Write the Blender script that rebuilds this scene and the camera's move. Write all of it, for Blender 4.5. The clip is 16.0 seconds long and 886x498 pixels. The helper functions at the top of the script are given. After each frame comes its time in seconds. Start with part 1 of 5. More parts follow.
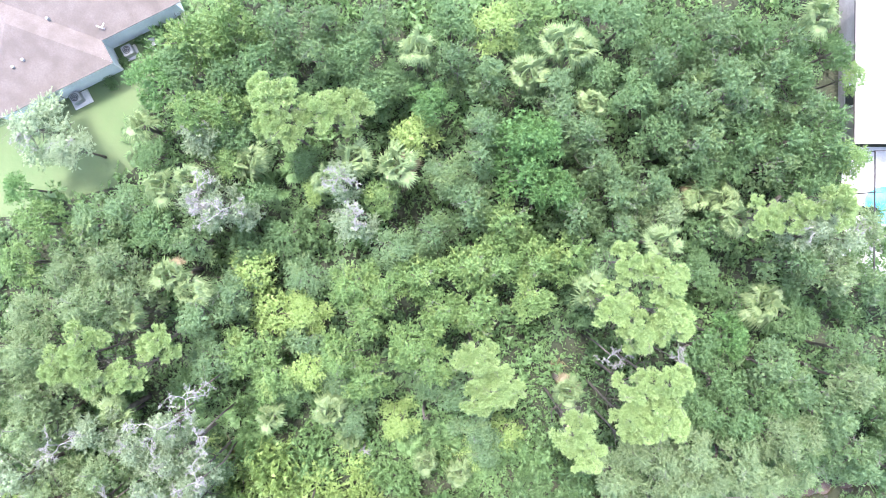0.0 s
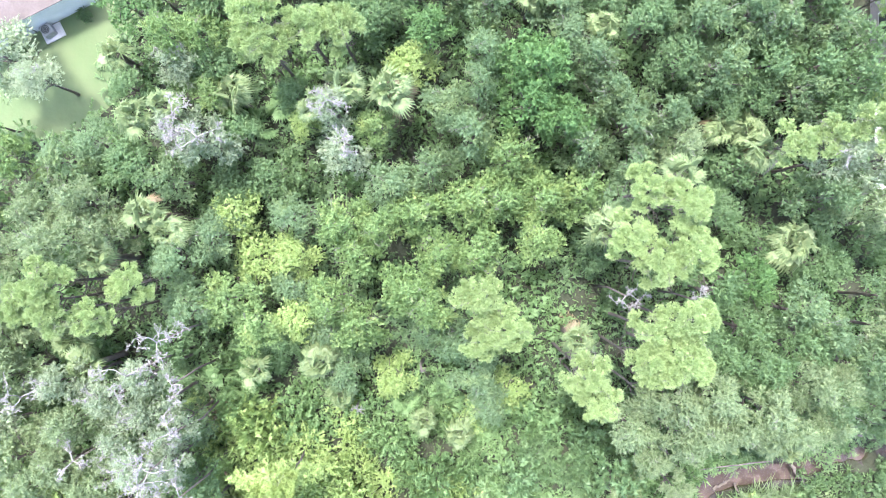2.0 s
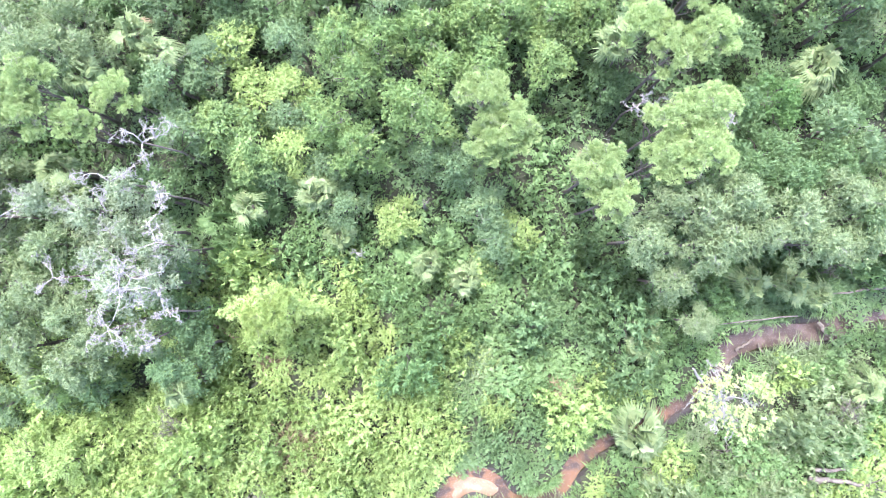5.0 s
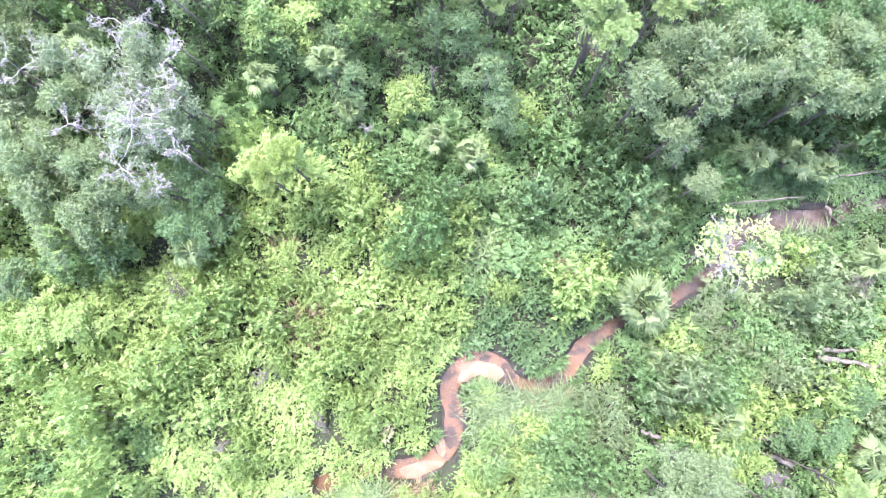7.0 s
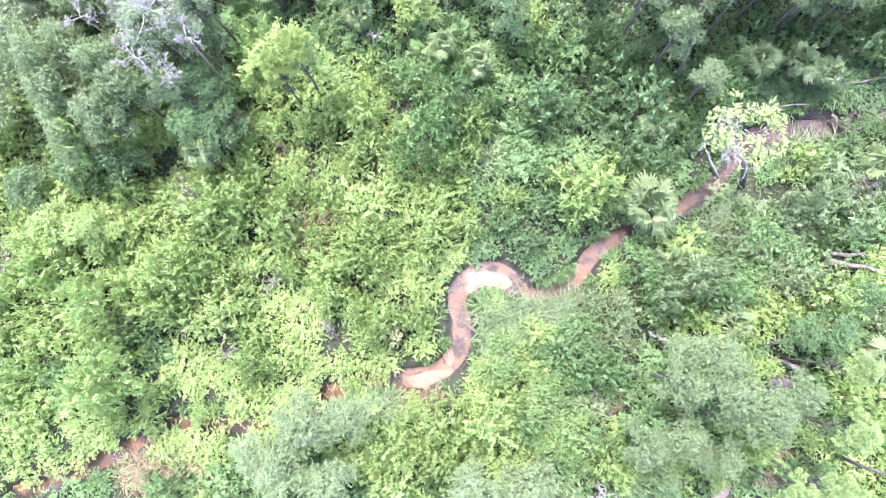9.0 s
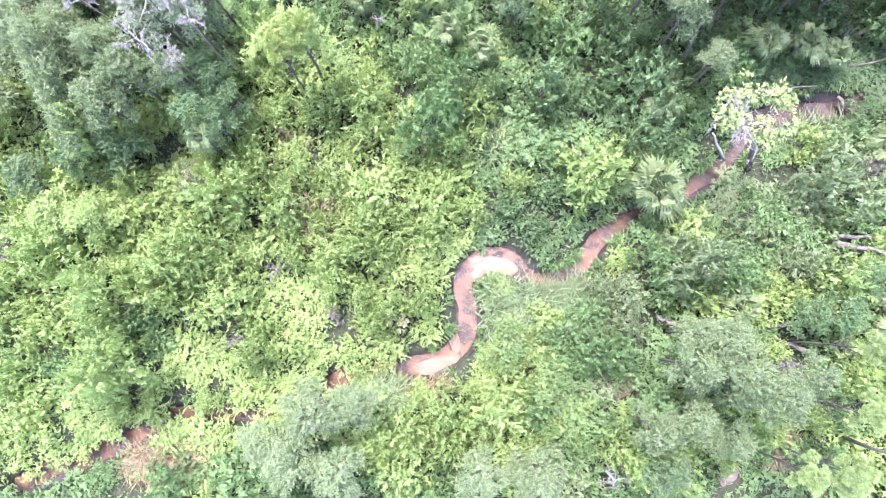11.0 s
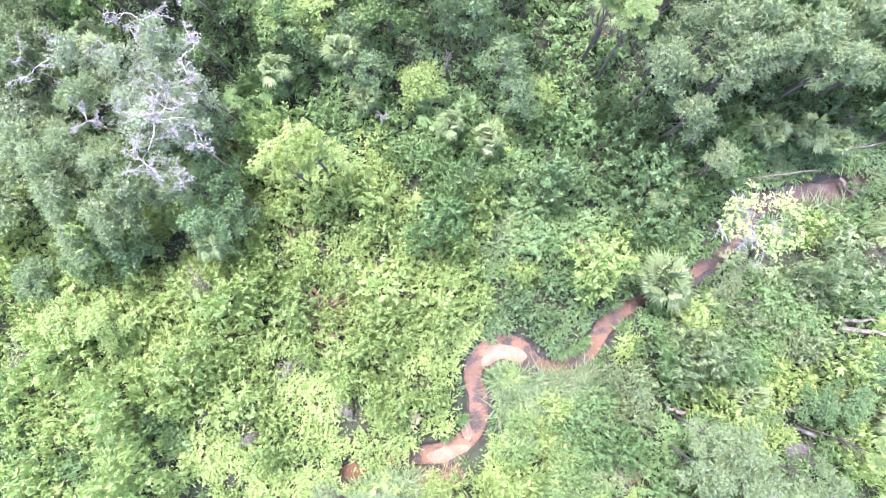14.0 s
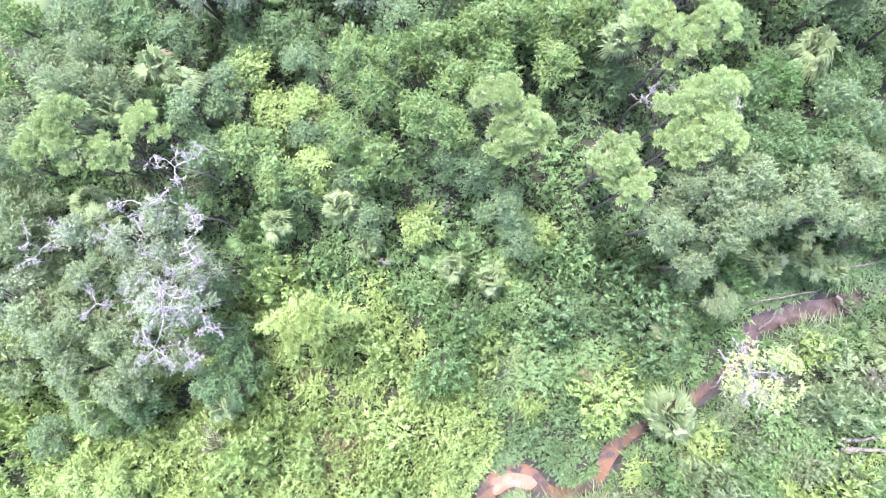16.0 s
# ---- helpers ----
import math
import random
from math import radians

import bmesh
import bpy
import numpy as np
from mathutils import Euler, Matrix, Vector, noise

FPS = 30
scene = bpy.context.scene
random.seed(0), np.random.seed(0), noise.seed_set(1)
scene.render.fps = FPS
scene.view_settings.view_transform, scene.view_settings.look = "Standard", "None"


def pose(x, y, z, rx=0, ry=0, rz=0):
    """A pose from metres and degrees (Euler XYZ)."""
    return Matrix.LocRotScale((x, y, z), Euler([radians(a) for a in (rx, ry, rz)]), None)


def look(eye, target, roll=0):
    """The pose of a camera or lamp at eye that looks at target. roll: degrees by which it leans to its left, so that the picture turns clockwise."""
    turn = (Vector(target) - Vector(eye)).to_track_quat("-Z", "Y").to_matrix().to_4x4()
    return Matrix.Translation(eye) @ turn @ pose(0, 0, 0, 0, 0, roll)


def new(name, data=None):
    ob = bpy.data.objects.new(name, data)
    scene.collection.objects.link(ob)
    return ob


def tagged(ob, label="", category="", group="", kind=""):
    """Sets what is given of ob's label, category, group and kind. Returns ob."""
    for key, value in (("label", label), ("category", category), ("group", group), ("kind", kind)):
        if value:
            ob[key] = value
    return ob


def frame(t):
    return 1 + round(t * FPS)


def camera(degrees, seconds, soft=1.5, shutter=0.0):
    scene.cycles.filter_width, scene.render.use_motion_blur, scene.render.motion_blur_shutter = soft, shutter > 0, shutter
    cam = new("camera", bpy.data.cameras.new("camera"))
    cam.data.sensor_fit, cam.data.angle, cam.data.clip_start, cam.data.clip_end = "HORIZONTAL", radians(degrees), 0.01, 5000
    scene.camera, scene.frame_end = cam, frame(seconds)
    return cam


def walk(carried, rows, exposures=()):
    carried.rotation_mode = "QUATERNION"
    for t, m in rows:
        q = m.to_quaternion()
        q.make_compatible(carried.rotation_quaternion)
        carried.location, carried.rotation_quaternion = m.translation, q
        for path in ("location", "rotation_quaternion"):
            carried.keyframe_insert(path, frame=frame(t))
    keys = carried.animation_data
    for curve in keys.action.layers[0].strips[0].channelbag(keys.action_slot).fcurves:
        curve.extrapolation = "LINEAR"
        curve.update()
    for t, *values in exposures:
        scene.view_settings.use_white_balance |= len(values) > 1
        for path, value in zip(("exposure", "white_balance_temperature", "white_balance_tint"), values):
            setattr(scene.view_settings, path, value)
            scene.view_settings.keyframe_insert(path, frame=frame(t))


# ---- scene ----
cam = camera(57.5, 16.0, soft=0.85)
PATH = [  # seconds, x, y, z, then the turn in degrees from straight down
    (0, -1.064, 0.787, 49.543, -1.451, -0.7, -0.227),
    (0.5, -0.978, 0.041, 48.499, -1.213, -0.66, -0.248),
    (1, -0.868, -0.883, 47.54, -0.978, -0.549, -0.283),
    (1.5, -0.754, -1.905, 46.685, -0.856, -0.412, -0.296),
    (2, -0.582, -3.017, 45.879, -0.791, -0.168, -0.395),
    (2.5, -0.405, -4.169, 45.079, -0.838, 0.127, -0.476),
    (3, -0.33, -5.55, 44.378, -0.709, 0.264, -0.464),
    (3.5, -0.393, -7.07, 43.81, -0.536, 0.195, -0.506),
    (4, -0.472, -8.705, 43.532, -0.277, 0.203, -0.577),
    (6.5, 0.103, -19.674, 43.697, 3.774, 1.632, -0.09),
    (7, 0.112, -21.415, 43.616, 4.016, 1.725, 0.009),
    (7.5, 0.142, -23.066, 43.614, 4.189, 1.909, 0.107),
    (8, 0.197, -24.731, 43.688, 4.475, 2.126, 0.17),
    (8.5, 0.072, -26.044, 43.592, 4.615, 2.086, -0.067),
    (9, -0.044, -26.909, 43.412, 4.817, 2.094, -0.101),
    (9.5, -0.174, -27.579, 43.201, 4.841, 2.059, -0.069),
    (12, -1.28, -26.579, 43.008, 3.87, 1.184, -1.019),
    (12.5, -1.376, -25.175, 43.264, 3.555, 1.181, -1.12),
    (13, -1.38, -24.291, 43.385, 3.334, 1.225, -1.167),
    (13.5, -1.461, -23.055, 43.566, 3.319, 1.156, -1.195),
    (14, -1.521, -21.609, 43.747, 3.232, 1.074, -2.071),
    (14.5, -1.483, -19.835, 44.015, 2.888, 1.1, -2.195),
    (15, -1.349, -18.075, 44.249, 2.747, 1.237, -2.447),
    (15.5, -1.316, -16.169, 44.63, 2.683, 1.266, -4.246),
    (16, -1.286, -13.768, 44.821, 2.543, 1.143, -4.683),
]
EXPOSURES = [(0, 2.93, 6000, 15), (1, 3.01, 6000, 19), (2.5, 3.08, 6000, 17), (4, 3.14, 5880, 21), (6.5, 3.23, 5880, 21), (7.5, 3.23, 5880, 26), (9, 3.15, 5880, 24), (9.6, 3.11, 5880, 20),
             (12, 3.11, 5880, 36), (12.5, 3.07, 5880, 19), (13, 3.06, 5880, 20), (13.5, 3.05, 5880, 26), (14.2, 3.13, 5880, 29), (15, 3.11, 5880, 33), (15.5, 3.10, 5880, 33), (16, 3.08, 5880, 27)]
walk(cam, [(t, pose(x, y, z, rx, ry, rz)) for t, x, y, z, rx, ry, rz in PATH], EXPOSURES)

# ---- light ----
world = bpy.data.worlds.new("sky")
scene.world = world
world.use_nodes = True
wn = world.node_tree.nodes
sky = wn.new("ShaderNodeTexSky")
sky.sky_type = "NISHITA"
sky.sun_disc = False
sky.sun_elevation, sky.sun_rotation = radians(71), radians(-21)
sky.air_density, sky.dust_density = 1.0, 3.0
wn["Background"].inputs["Strength"].default_value = 0.15
world.node_tree.links.new(sky.outputs[0], wn["Background"].inputs["Color"])
sun = new("sun", bpy.data.lights.new("sun", "SUN"))
sun.data.energy, sun.data.angle, sun.data.color = 1.5, radians(7.0), (1.0, 0.97, 0.92)
sun.matrix_basis = look((-5, 13, 40), (0, 0, 0))


# ---- materials ----
def material(name):
    m = bpy.data.materials.new(name)
    m.use_nodes = True
    n, l = m.node_tree.nodes, m.node_tree.links
    return m, n, l, n["Principled BSDF"], n["Material Output"]


def mix_colour(n, l, fac, a, b, mode="MIX"):
    k = n.new("ShaderNodeMix")
    k.data_type, k.blend_type = "RGBA", mode
    for socket, value in ((k.inputs[0], fac), (k.inputs[6], a), (k.inputs[7], b)):
        if isinstance(value, (int, float)):
            socket.default_value = value
        elif isinstance(value, tuple):
            socket.default_value = (*value, 1)
        else:
            l.new(value, socket)
    return k.outputs[2]


def noise_fac(n, l, scale, detail=4, low=0.35, high=0.65, source="Object"):
    tc, t, r = n.new("ShaderNodeTexCoord"), n.new("ShaderNodeTexNoise"), n.new("ShaderNodeMapRange")
    t.inputs["Scale"].default_value, t.inputs["Detail"].default_value = scale, detail
    if source == "World":
        l.new(n.new("ShaderNodeNewGeometry").outputs["Position"], t.inputs["Vector"])
    else:
        l.new(tc.outputs[source], t.inputs["Vector"])
    l.new(t.outputs["Fac"], r.inputs[0])
    r.inputs[1].default_value, r.inputs[2].default_value = low, high
    return r.outputs[0]


def bump(n, l, bsdf, height, strength, distance):
    b = n.new("ShaderNodeBump")
    b.inputs["Strength"].default_value, b.inputs["Distance"].default_value = strength, distance
    l.new(height, b.inputs["Height"])
    l.new(b.outputs[0], bsdf.inputs["Normal"])


def leaf_material(name, dark, light, shift, gloss=0.55, through_light=0.38, patch=None):
    """Leaves: each leaf, each plant and each patch of the wood a shade of its own."""
    m, n, l, bsdf, out = material(name)
    geo, info = n.new("ShaderNodeNewGeometry"), n.new("ShaderNodeObjectInfo")
    c = mix_colour(n, l, geo.outputs["Random Per Island"], dark, light)
    soft = n.new("ShaderNodeMapRange")
    l.new(info.outputs["Random"], soft.inputs[0])
    soft.inputs[4].default_value = 0.55
    c = mix_colour(n, l, soft.outputs[0], c, shift)
    tone, hsv = n.new("ShaderNodeMapRange"), n.new("ShaderNodeHueSaturation")
    wide = n.new("ShaderNodeMath")
    wide.operation = "FRACT"
    ten = n.new("ShaderNodeMath")
    ten.operation, ten.inputs[1].default_value = "MULTIPLY", 7.13
    l.new(info.outputs["Random"], ten.inputs[0])
    l.new(ten.outputs[0], wide.inputs[0])
    l.new(wide.outputs[0], tone.inputs[0])
    tone.inputs[3].default_value, tone.inputs[4].default_value = 0.8, 1.18
    l.new(tone.outputs[0], hsv.inputs["Value"])
    l.new(c, hsv.inputs["Color"])
    c = hsv.outputs["Color"]
    c = mix_colour(n, l, noise_fac(n, l, 1.6, 3, 0.44, 0.70), c, tuple(0.5 * (a + b) for a, b in zip(light, shift)))
    c = mix_colour(n, l, noise_fac(n, l, 5.5, 2, 0.34, 0.56), dark, c)
    if patch:
        c = mix_colour(n, l, noise_fac(n, l, 0.95, 4, 0.52, 0.68, "World"), c, patch)
    l.new(c, bsdf.inputs["Base Color"])
    bsdf.inputs["Roughness"].default_value = gloss
    bsdf.inputs["Specular IOR Level"].default_value = 0.28
    tr, mx = n.new("ShaderNodeBsdfTranslucent"), n.new("ShaderNodeMixShader")
    l.new(mix_colour(n, l, 0.4, c, (0.22, 0.36, 0.06)), tr.inputs["Color"])
    mx.inputs[0].default_value = through_light
    l.new(bsdf.outputs[0], mx.inputs[1])
    l.new(tr.outputs[0], mx.inputs[2])
    l.new(mx.outputs[0], out.inputs["Surface"])
    return m


def surface(name, a, b, scale, rough=0.8, relief=0.3, depth=0.02, second=None, source="Object", metal=0.0):
    """Two-tone surface with grain at two scales and fine relief."""
    m, n, l, bsdf, out = material(name)
    c = mix_colour(n, l, noise_fac(n, l, scale, 5, 0.35, 0.65, source), a, b)
    fine = noise_fac(n, l, scale * 9, 4, 0.3, 0.7, source)
    c = mix_colour(n, l, fine, c, second or tuple(0.7 * v for v in a))
    k = mix_colour(n, l, 0.55, c, mix_colour(n, l, noise_fac(n, l, scale, 5, 0.35, 0.65, source), a, b))
    l.new(k, bsdf.inputs["Base Color"])
    bsdf.inputs["Roughness"].default_value, bsdf.inputs["Metallic"].default_value = rough, metal
    if relief:
        bump(n, l, bsdf, fine, relief, depth)
    return m


OAK = leaf_material("oak_leaf", (0.090, 0.144, 0.068), (0.168, 0.245, 0.120), (0.133, 0.203, 0.1), patch=(0.165, 0.225, 0.095))
GOLD = leaf_material("new_oak_leaf", (0.113, 0.182, 0.062), (0.216, 0.319, 0.119), (0.162, 0.242, 0.087), patch=(0.225, 0.295, 0.10))
MAPLE = leaf_material("maple_leaf", (0.066, 0.138, 0.048), (0.150, 0.259, 0.085), (0.123, 0.221, 0.077))
DARK = leaf_material("laurel_leaf", (0.080, 0.140, 0.060), (0.164, 0.245, 0.105), (0.120, 0.194, 0.085))
PINE = leaf_material("pine_needle", (0.216, 0.302, 0.119), (0.374, 0.471, 0.208), (0.303, 0.395, 0.160), 0.55, 0.42)
SILVER = leaf_material("willow_leaf", (0.142, 0.193, 0.094), (0.255, 0.315, 0.162), (0.2, 0.258, 0.132))
GREY = leaf_material("lichened_oak_leaf", (0.180, 0.228, 0.138), (0.322, 0.378, 0.242), (0.254, 0.307, 0.188))
LIME = leaf_material("vine_leaf", (0.195, 0.286, 0.086), (0.335, 0.430, 0.160), (0.280, 0.368, 0.122))
SHRUB = leaf_material("shrub_leaf", (0.098, 0.172, 0.066), (0.195, 0.300, 0.118), (0.158, 0.245, 0.098))
PALM = leaf_material("palm_blade", (0.128, 0.182, 0.078), (0.232, 0.292, 0.132), (0.2, 0.25, 0.115), 0.45)
REED = leaf_material("reed_blade", (0.105, 0.155, 0.07), (0.235, 0.30, 0.155), (0.175, 0.235, 0.115), 0.45)
CYPRESS = leaf_material("cypress_leaf", (0.22, 0.30, 0.09), (0.37, 0.46, 0.16), (0.31, 0.39, 0.12), 0.55, 0.42)
BARK = surface("bark", (0.085, 0.068, 0.052), (0.15, 0.128, 0.102), 3.0, 0.9, 0.7, 0.03)
DEADWOOD = surface("bleached_wood", (0.088, 0.074, 0.061), (0.18, 0.156, 0.132), 4.0, 0.75, 0.5, 0.02)
LICHEN = surface("lichen_twig", (0.19, 0.182, 0.165), (0.30, 0.29, 0.265), 5.0, 0.85, 0.4, 0.02)
TWIG = surface("grey_twig", (0.13, 0.12, 0.1), (0.22, 0.205, 0.175), 5.0, 0.85, 0.4, 0.02)
STRAW = leaf_material("dry_frond", (0.150, 0.118, 0.068), (0.260, 0.215, 0.135), (0.21, 0.155, 0.088), 0.6, 0.2)
SOIL = surface("forest_soil", (0.022, 0.026, 0.013), (0.036, 0.037, 0.02), 0.7, 0.95, 0.6, 0.06, (0.02, 0.034, 0.012), "World")
GRASS = surface("mown_grass", (0.058, 0.098, 0.034), (0.092, 0.122, 0.05), 0.22, 0.9, 0.5, 0.03, (0.078, 0.1, 0.043), "World")


# ---- mesh building ----
class Cloud:
    """Collects vertices and faces of one mesh."""

    def __init__(self):
        self.v, self.f, self.n = [], [], 0

    def quads(self, corners):
        k, size = corners.shape[:2]
        self.v.append(corners.reshape(-1, 3))
        self.f.append(np.arange(k * size).reshape(k, size) + self.n)
        self.n += k * size

    def add(self, verts, faces):
        self.v.append(np.asarray(verts, float))
        for size in sorted({len(f) for f in faces}):
            self.f.append(np.array([f for f in faces if len(f) == size]) + self.n)
        self.n += len(verts)

    def join(self, other, m):
        turn = np.array(m)
        self.v.append(np.concatenate(other.v) @ turn[:3, :3].T + turn[:3, 3])
        self.f.extend(f + self.n for f in other.f)
        self.n += other.n

    def mesh(self, name, mat, smooth=False):
        me = bpy.data.meshes.new(name)
        v = np.concatenate(self.v).astype(np.float32)
        sizes = np.concatenate([np.full(len(f), f.shape[1]) for f in self.f])
        loops = np.concatenate([f.ravel() for f in self.f]).astype(np.int32)
        me.vertices.add(len(v))
        me.vertices.foreach_set("co", v.ravel())
        me.loops.add(len(loops))
        me.loops.foreach_set("vertex_index", loops)
        me.polygons.add(len(sizes))
        me.polygons.foreach_set("loop_start", np.concatenate([[0], np.cumsum(sizes)[:-1]]).astype(np.int32))
        me.update(calc_edges=True)
        me.validate()
        me.materials.append(mat)
        if smooth:
            me.shade_smooth()
        else:
            me.shade_flat()
        return me


def unit(a):
    return a / np.maximum(np.linalg.norm(a, axis=-1, keepdims=True), 1e-9)


bm = bmesh.new()
bmesh.ops.create_icosphere(bm, subdivisions=2, radius=1)
BALL = np.array([p.co[:] for p in bm.verts]), [[p.index for p in face.verts] for face in bm.faces]
bm.free()


def blob(rng, centre, radius, squash=0.85):
    v = BALL[0] * (1 + rng.uniform(-0.22, 0.22, (len(BALL[0]), 1)))
    return v * radius * np.array((1, 1, squash)) + centre, BALL[1]


def inner(cloud, rng, centre, radius, squash=0.85):
    """The shaded leaves inside a lobe, loose and tilted at random."""
    v, f = blob(rng, centre, radius, squash)
    tri = v[np.array(f)[rng.permutation(len(f))[:34]]]
    mid = tri.mean(1, keepdims=True)
    tri = mid + (tri - mid) * rng.uniform(0.9, 1.35, (len(tri), 1, 1)) + rng.normal(size=tri.shape) * 0.09 * radius
    cloud.quads(tri)


def leaves(cloud, rng, lobes, density, length, width, up=0.3, jitter=0.4, low=0.02, core=0.52, sprig=0.22, each=9, arch=0.10):
    """Lobes of foliage (x, y, z, radius, way out of the crown): sprigs of folded leaves round an uneven inner mass."""
    lobes = np.asarray([(*lobe, 0, 0, 0)[:7] for lobe in lobes], float)
    for i, (x, y, z, r, *way_out) in enumerate(lobes):
        k = max(4, int(density * 12.57 * r * r / each))
        d = unit(rng.normal(size=(k, 3)))
        d = d[d[:, 2] + 0.6 * (d @ np.array(way_out)) > low + rng.uniform(-0.25, 0.1, len(d))]
        p = np.array((x, y, z)) + d * r * rng.uniform(0.72, 1.0, (len(d), 1)) * np.array((1, 1, 0.85))
        keep = np.ones(len(d), bool)
        for j in np.flatnonzero(np.linalg.norm(lobes[:, :3] - (x, y, z), axis=1) < 2 * r + lobes[:, 3]):
            if j != i:
                keep &= np.linalg.norm(p - lobes[j, :3], axis=1) > 0.66 * lobes[j, 3]
        d, p = d[keep], p[keep]
        k = len(d)
        way = unit(0.75 * d + 0.5 * np.array(way_out) + np.array((0, 0, 0.25)) + rng.normal(size=(k, 3)) * 0.5)
        flat = unit(np.cross(way, rng.normal(size=(k, 3)) * 0.6 + np.array((0.4, 0.2, 0.9))))
        reach = sprig * rng.uniform(0.6, 1.3, (k, 1))
        face = np.array((0, 0, up)) + 0.55 * d + 0.5 * np.array(way_out) + rng.normal(size=(k, 3)) * jitter
        for q in range(each):
            side = flat * (1 if q % 2 else -1)
            t = unit(0.55 * way + (0.9 - 0.5 * q / each) * side + rng.normal(size=(k, 3)) * 0.25)
            nrm = unit(np.cross(t, np.cross(face + rng.normal(size=(k, 3)) * 0.22, t)))
            b = np.cross(nrm, t)
            ln, wd = length * rng.uniform(0.65, 1.3, (k, 1)), width * rng.uniform(0.7, 1.3, (k, 1))
            base = p + way * reach * (q + rng.uniform(0, 1, (k, 1))) / each - np.array((0, 0, arch)) * reach * (q / each) ** 2
            tip = base + t * ln - np.array((0, 0, 0.15)) * ln
            cloud.quads(np.stack([base - b * wd * 0.5 + t * ln * 0.12, base + b * wd * 0.5 + nrm * wd * 0.2, tip], 1))
        if core:
            inner(cloud, rng, (x, y, z - 0.08 * r), core * r)


def needles(cloud, rng, lobes, density, length, width=0.02):
    """Pine foliage: brushes of thin needles fanned out from the twig ends."""
    for x, y, z, r, *way_out in lobes:
        out = np.array(way_out)
        k = int(density * 12.57 * r * r * 0.75)
        d = unit(rng.normal(size=(k, 3)) + np.array((0, 0, 0.3)) + 0.8 * out)
        p = np.array((x, y, z)) + d * r * rng.uniform(0.6, 0.9, (k, 1)) * np.array((1, 1, 0.75))
        for _ in range(8):
            w = unit(0.7 * d + 0.6 * out + np.array((0, 0, 0.3)) + rng.normal(size=(k, 3)) * 0.5)
            s = unit(np.cross(w, rng.normal(size=(k, 3)) * 0.5 + np.cross(w, d + out + 0.3))) * width * rng.uniform(0.7, 1.4, (k, 1))
            tip = p + w * length * rng.uniform(0.6, 1.2, (k, 1))
            cloud.quads(np.stack([p - s, p + s, tip], 1))
        inner(cloud, rng, (x, y, z - 0.1 * r), 0.6 * r, 0.6)


def tube(cloud, points, radii, sides=6):
    pts = np.asarray(points, float)
    rings = []
    for i, p in enumerate(pts):
        d = unit(pts[min(i + 1, len(pts) - 1)] - pts[max(i - 1, 0)])
        a = unit(np.cross(d, (0.31, 0.95, 0.05) if abs(d[2]) > 0.7 else (0, 0, 1.0)))
        b = np.cross(d, a)
        ang = np.linspace(0, 2 * np.pi, sides, endpoint=False)[:, None]
        rings.append(p + radii[i] * (np.cos(ang) * a + np.sin(ang) * b))
    f = [[i * sides + j, i * sides + (j + 1) % sides, (i + 1) * sides + (j + 1) % sides, (i + 1) * sides + j] for i in range(len(pts) - 1) for j in range(sides)]
    f += [list(range(sides))[::-1], [(len(pts) - 1) * sides + j for j in range(sides)]]
    cloud.add(np.concatenate(rings), f)


def branch(cloud, rng, start, way, length, radius, depth, bend=0.35, forks=3, lift=0.1):
    """A crooked branch that forks into thinner ones."""
    pts, way = [np.array(start, float)], unit(np.array(way, float))
    steps = 4
    for _ in range(steps):
        way = unit(way + rng.normal(size=3) * bend + np.array((0, 0, lift)))
        pts.append(pts[-1] + way * length / steps)
    tube(cloud, pts, np.linspace(radius, radius * 0.45, steps + 1), 5 if depth > 1 else 3)
    if depth > 0:
        for _ in range(forks):
            i = rng.integers(1, steps + 1)
            branch(cloud, rng, pts[i], unit(way * 0.6 + rng.normal(size=3) * 0.75), length * rng.uniform(0.45, 0.75), max(radius * 0.55, 0.009), depth - 1, bend, forks, lift)


def part(name, data, parent, label=""):
    ob = new(name, data)
    ob.parent = parent
    return tagged(ob, label)


def root(name, m, label, category, group=""):
    ob = new(name)
    ob.empty_display_size = 0.3
    ob.matrix_basis = m
    return tagged(ob, label, category, group)


def trunk_mesh(name, rng, height, spread, radius, mat=BARK, limbs=6):
    c = Cloud()
    pts = [np.array((0, 0, -0.25))] + [np.array((rng.uniform(-0.15, 0.15), rng.uniform(-0.15, 0.15), height * s)) for s in (0.12, 0.35, 0.6, 0.85)]
    tube(c, pts, [radius * k for k in (1.35, 1.0, 0.85, 0.65, 0.35)], 9)
    for i in range(limbs):
        a = 6.283 * (i + rng.uniform(-0.3, 0.3)) / limbs
        branch(c, rng, (0, 0, height * rng.uniform(0.45, 0.75)), (math.cos(a), math.sin(a), 0.55), spread * rng.uniform(0.6, 0.95), radius * 0.42, 1, 0.25, 2, 0.12)
    return c.mesh(name, mat, True)


def dome(rng, count, spread, top, drop, r0, r1):
    """Lobes of a crown: an uneven dome with gaps in its edge."""
    out = []
    for i in range(count):
        q = spread * math.sqrt((i + 0.5) / count) * rng.uniform(0.85, 1.1)
        a = 2.39996 * i + rng.uniform(-0.5, 0.5)
        r = rng.uniform(r0, r1)
        r *= 1.15 - 0.35 * q / spread
        out.append((q * math.cos(a), q * math.sin(a), top - r - drop * (q / spread) ** 2 * rng.uniform(0.6, 1.4) - rng.uniform(0, 1.15), r))
    return out


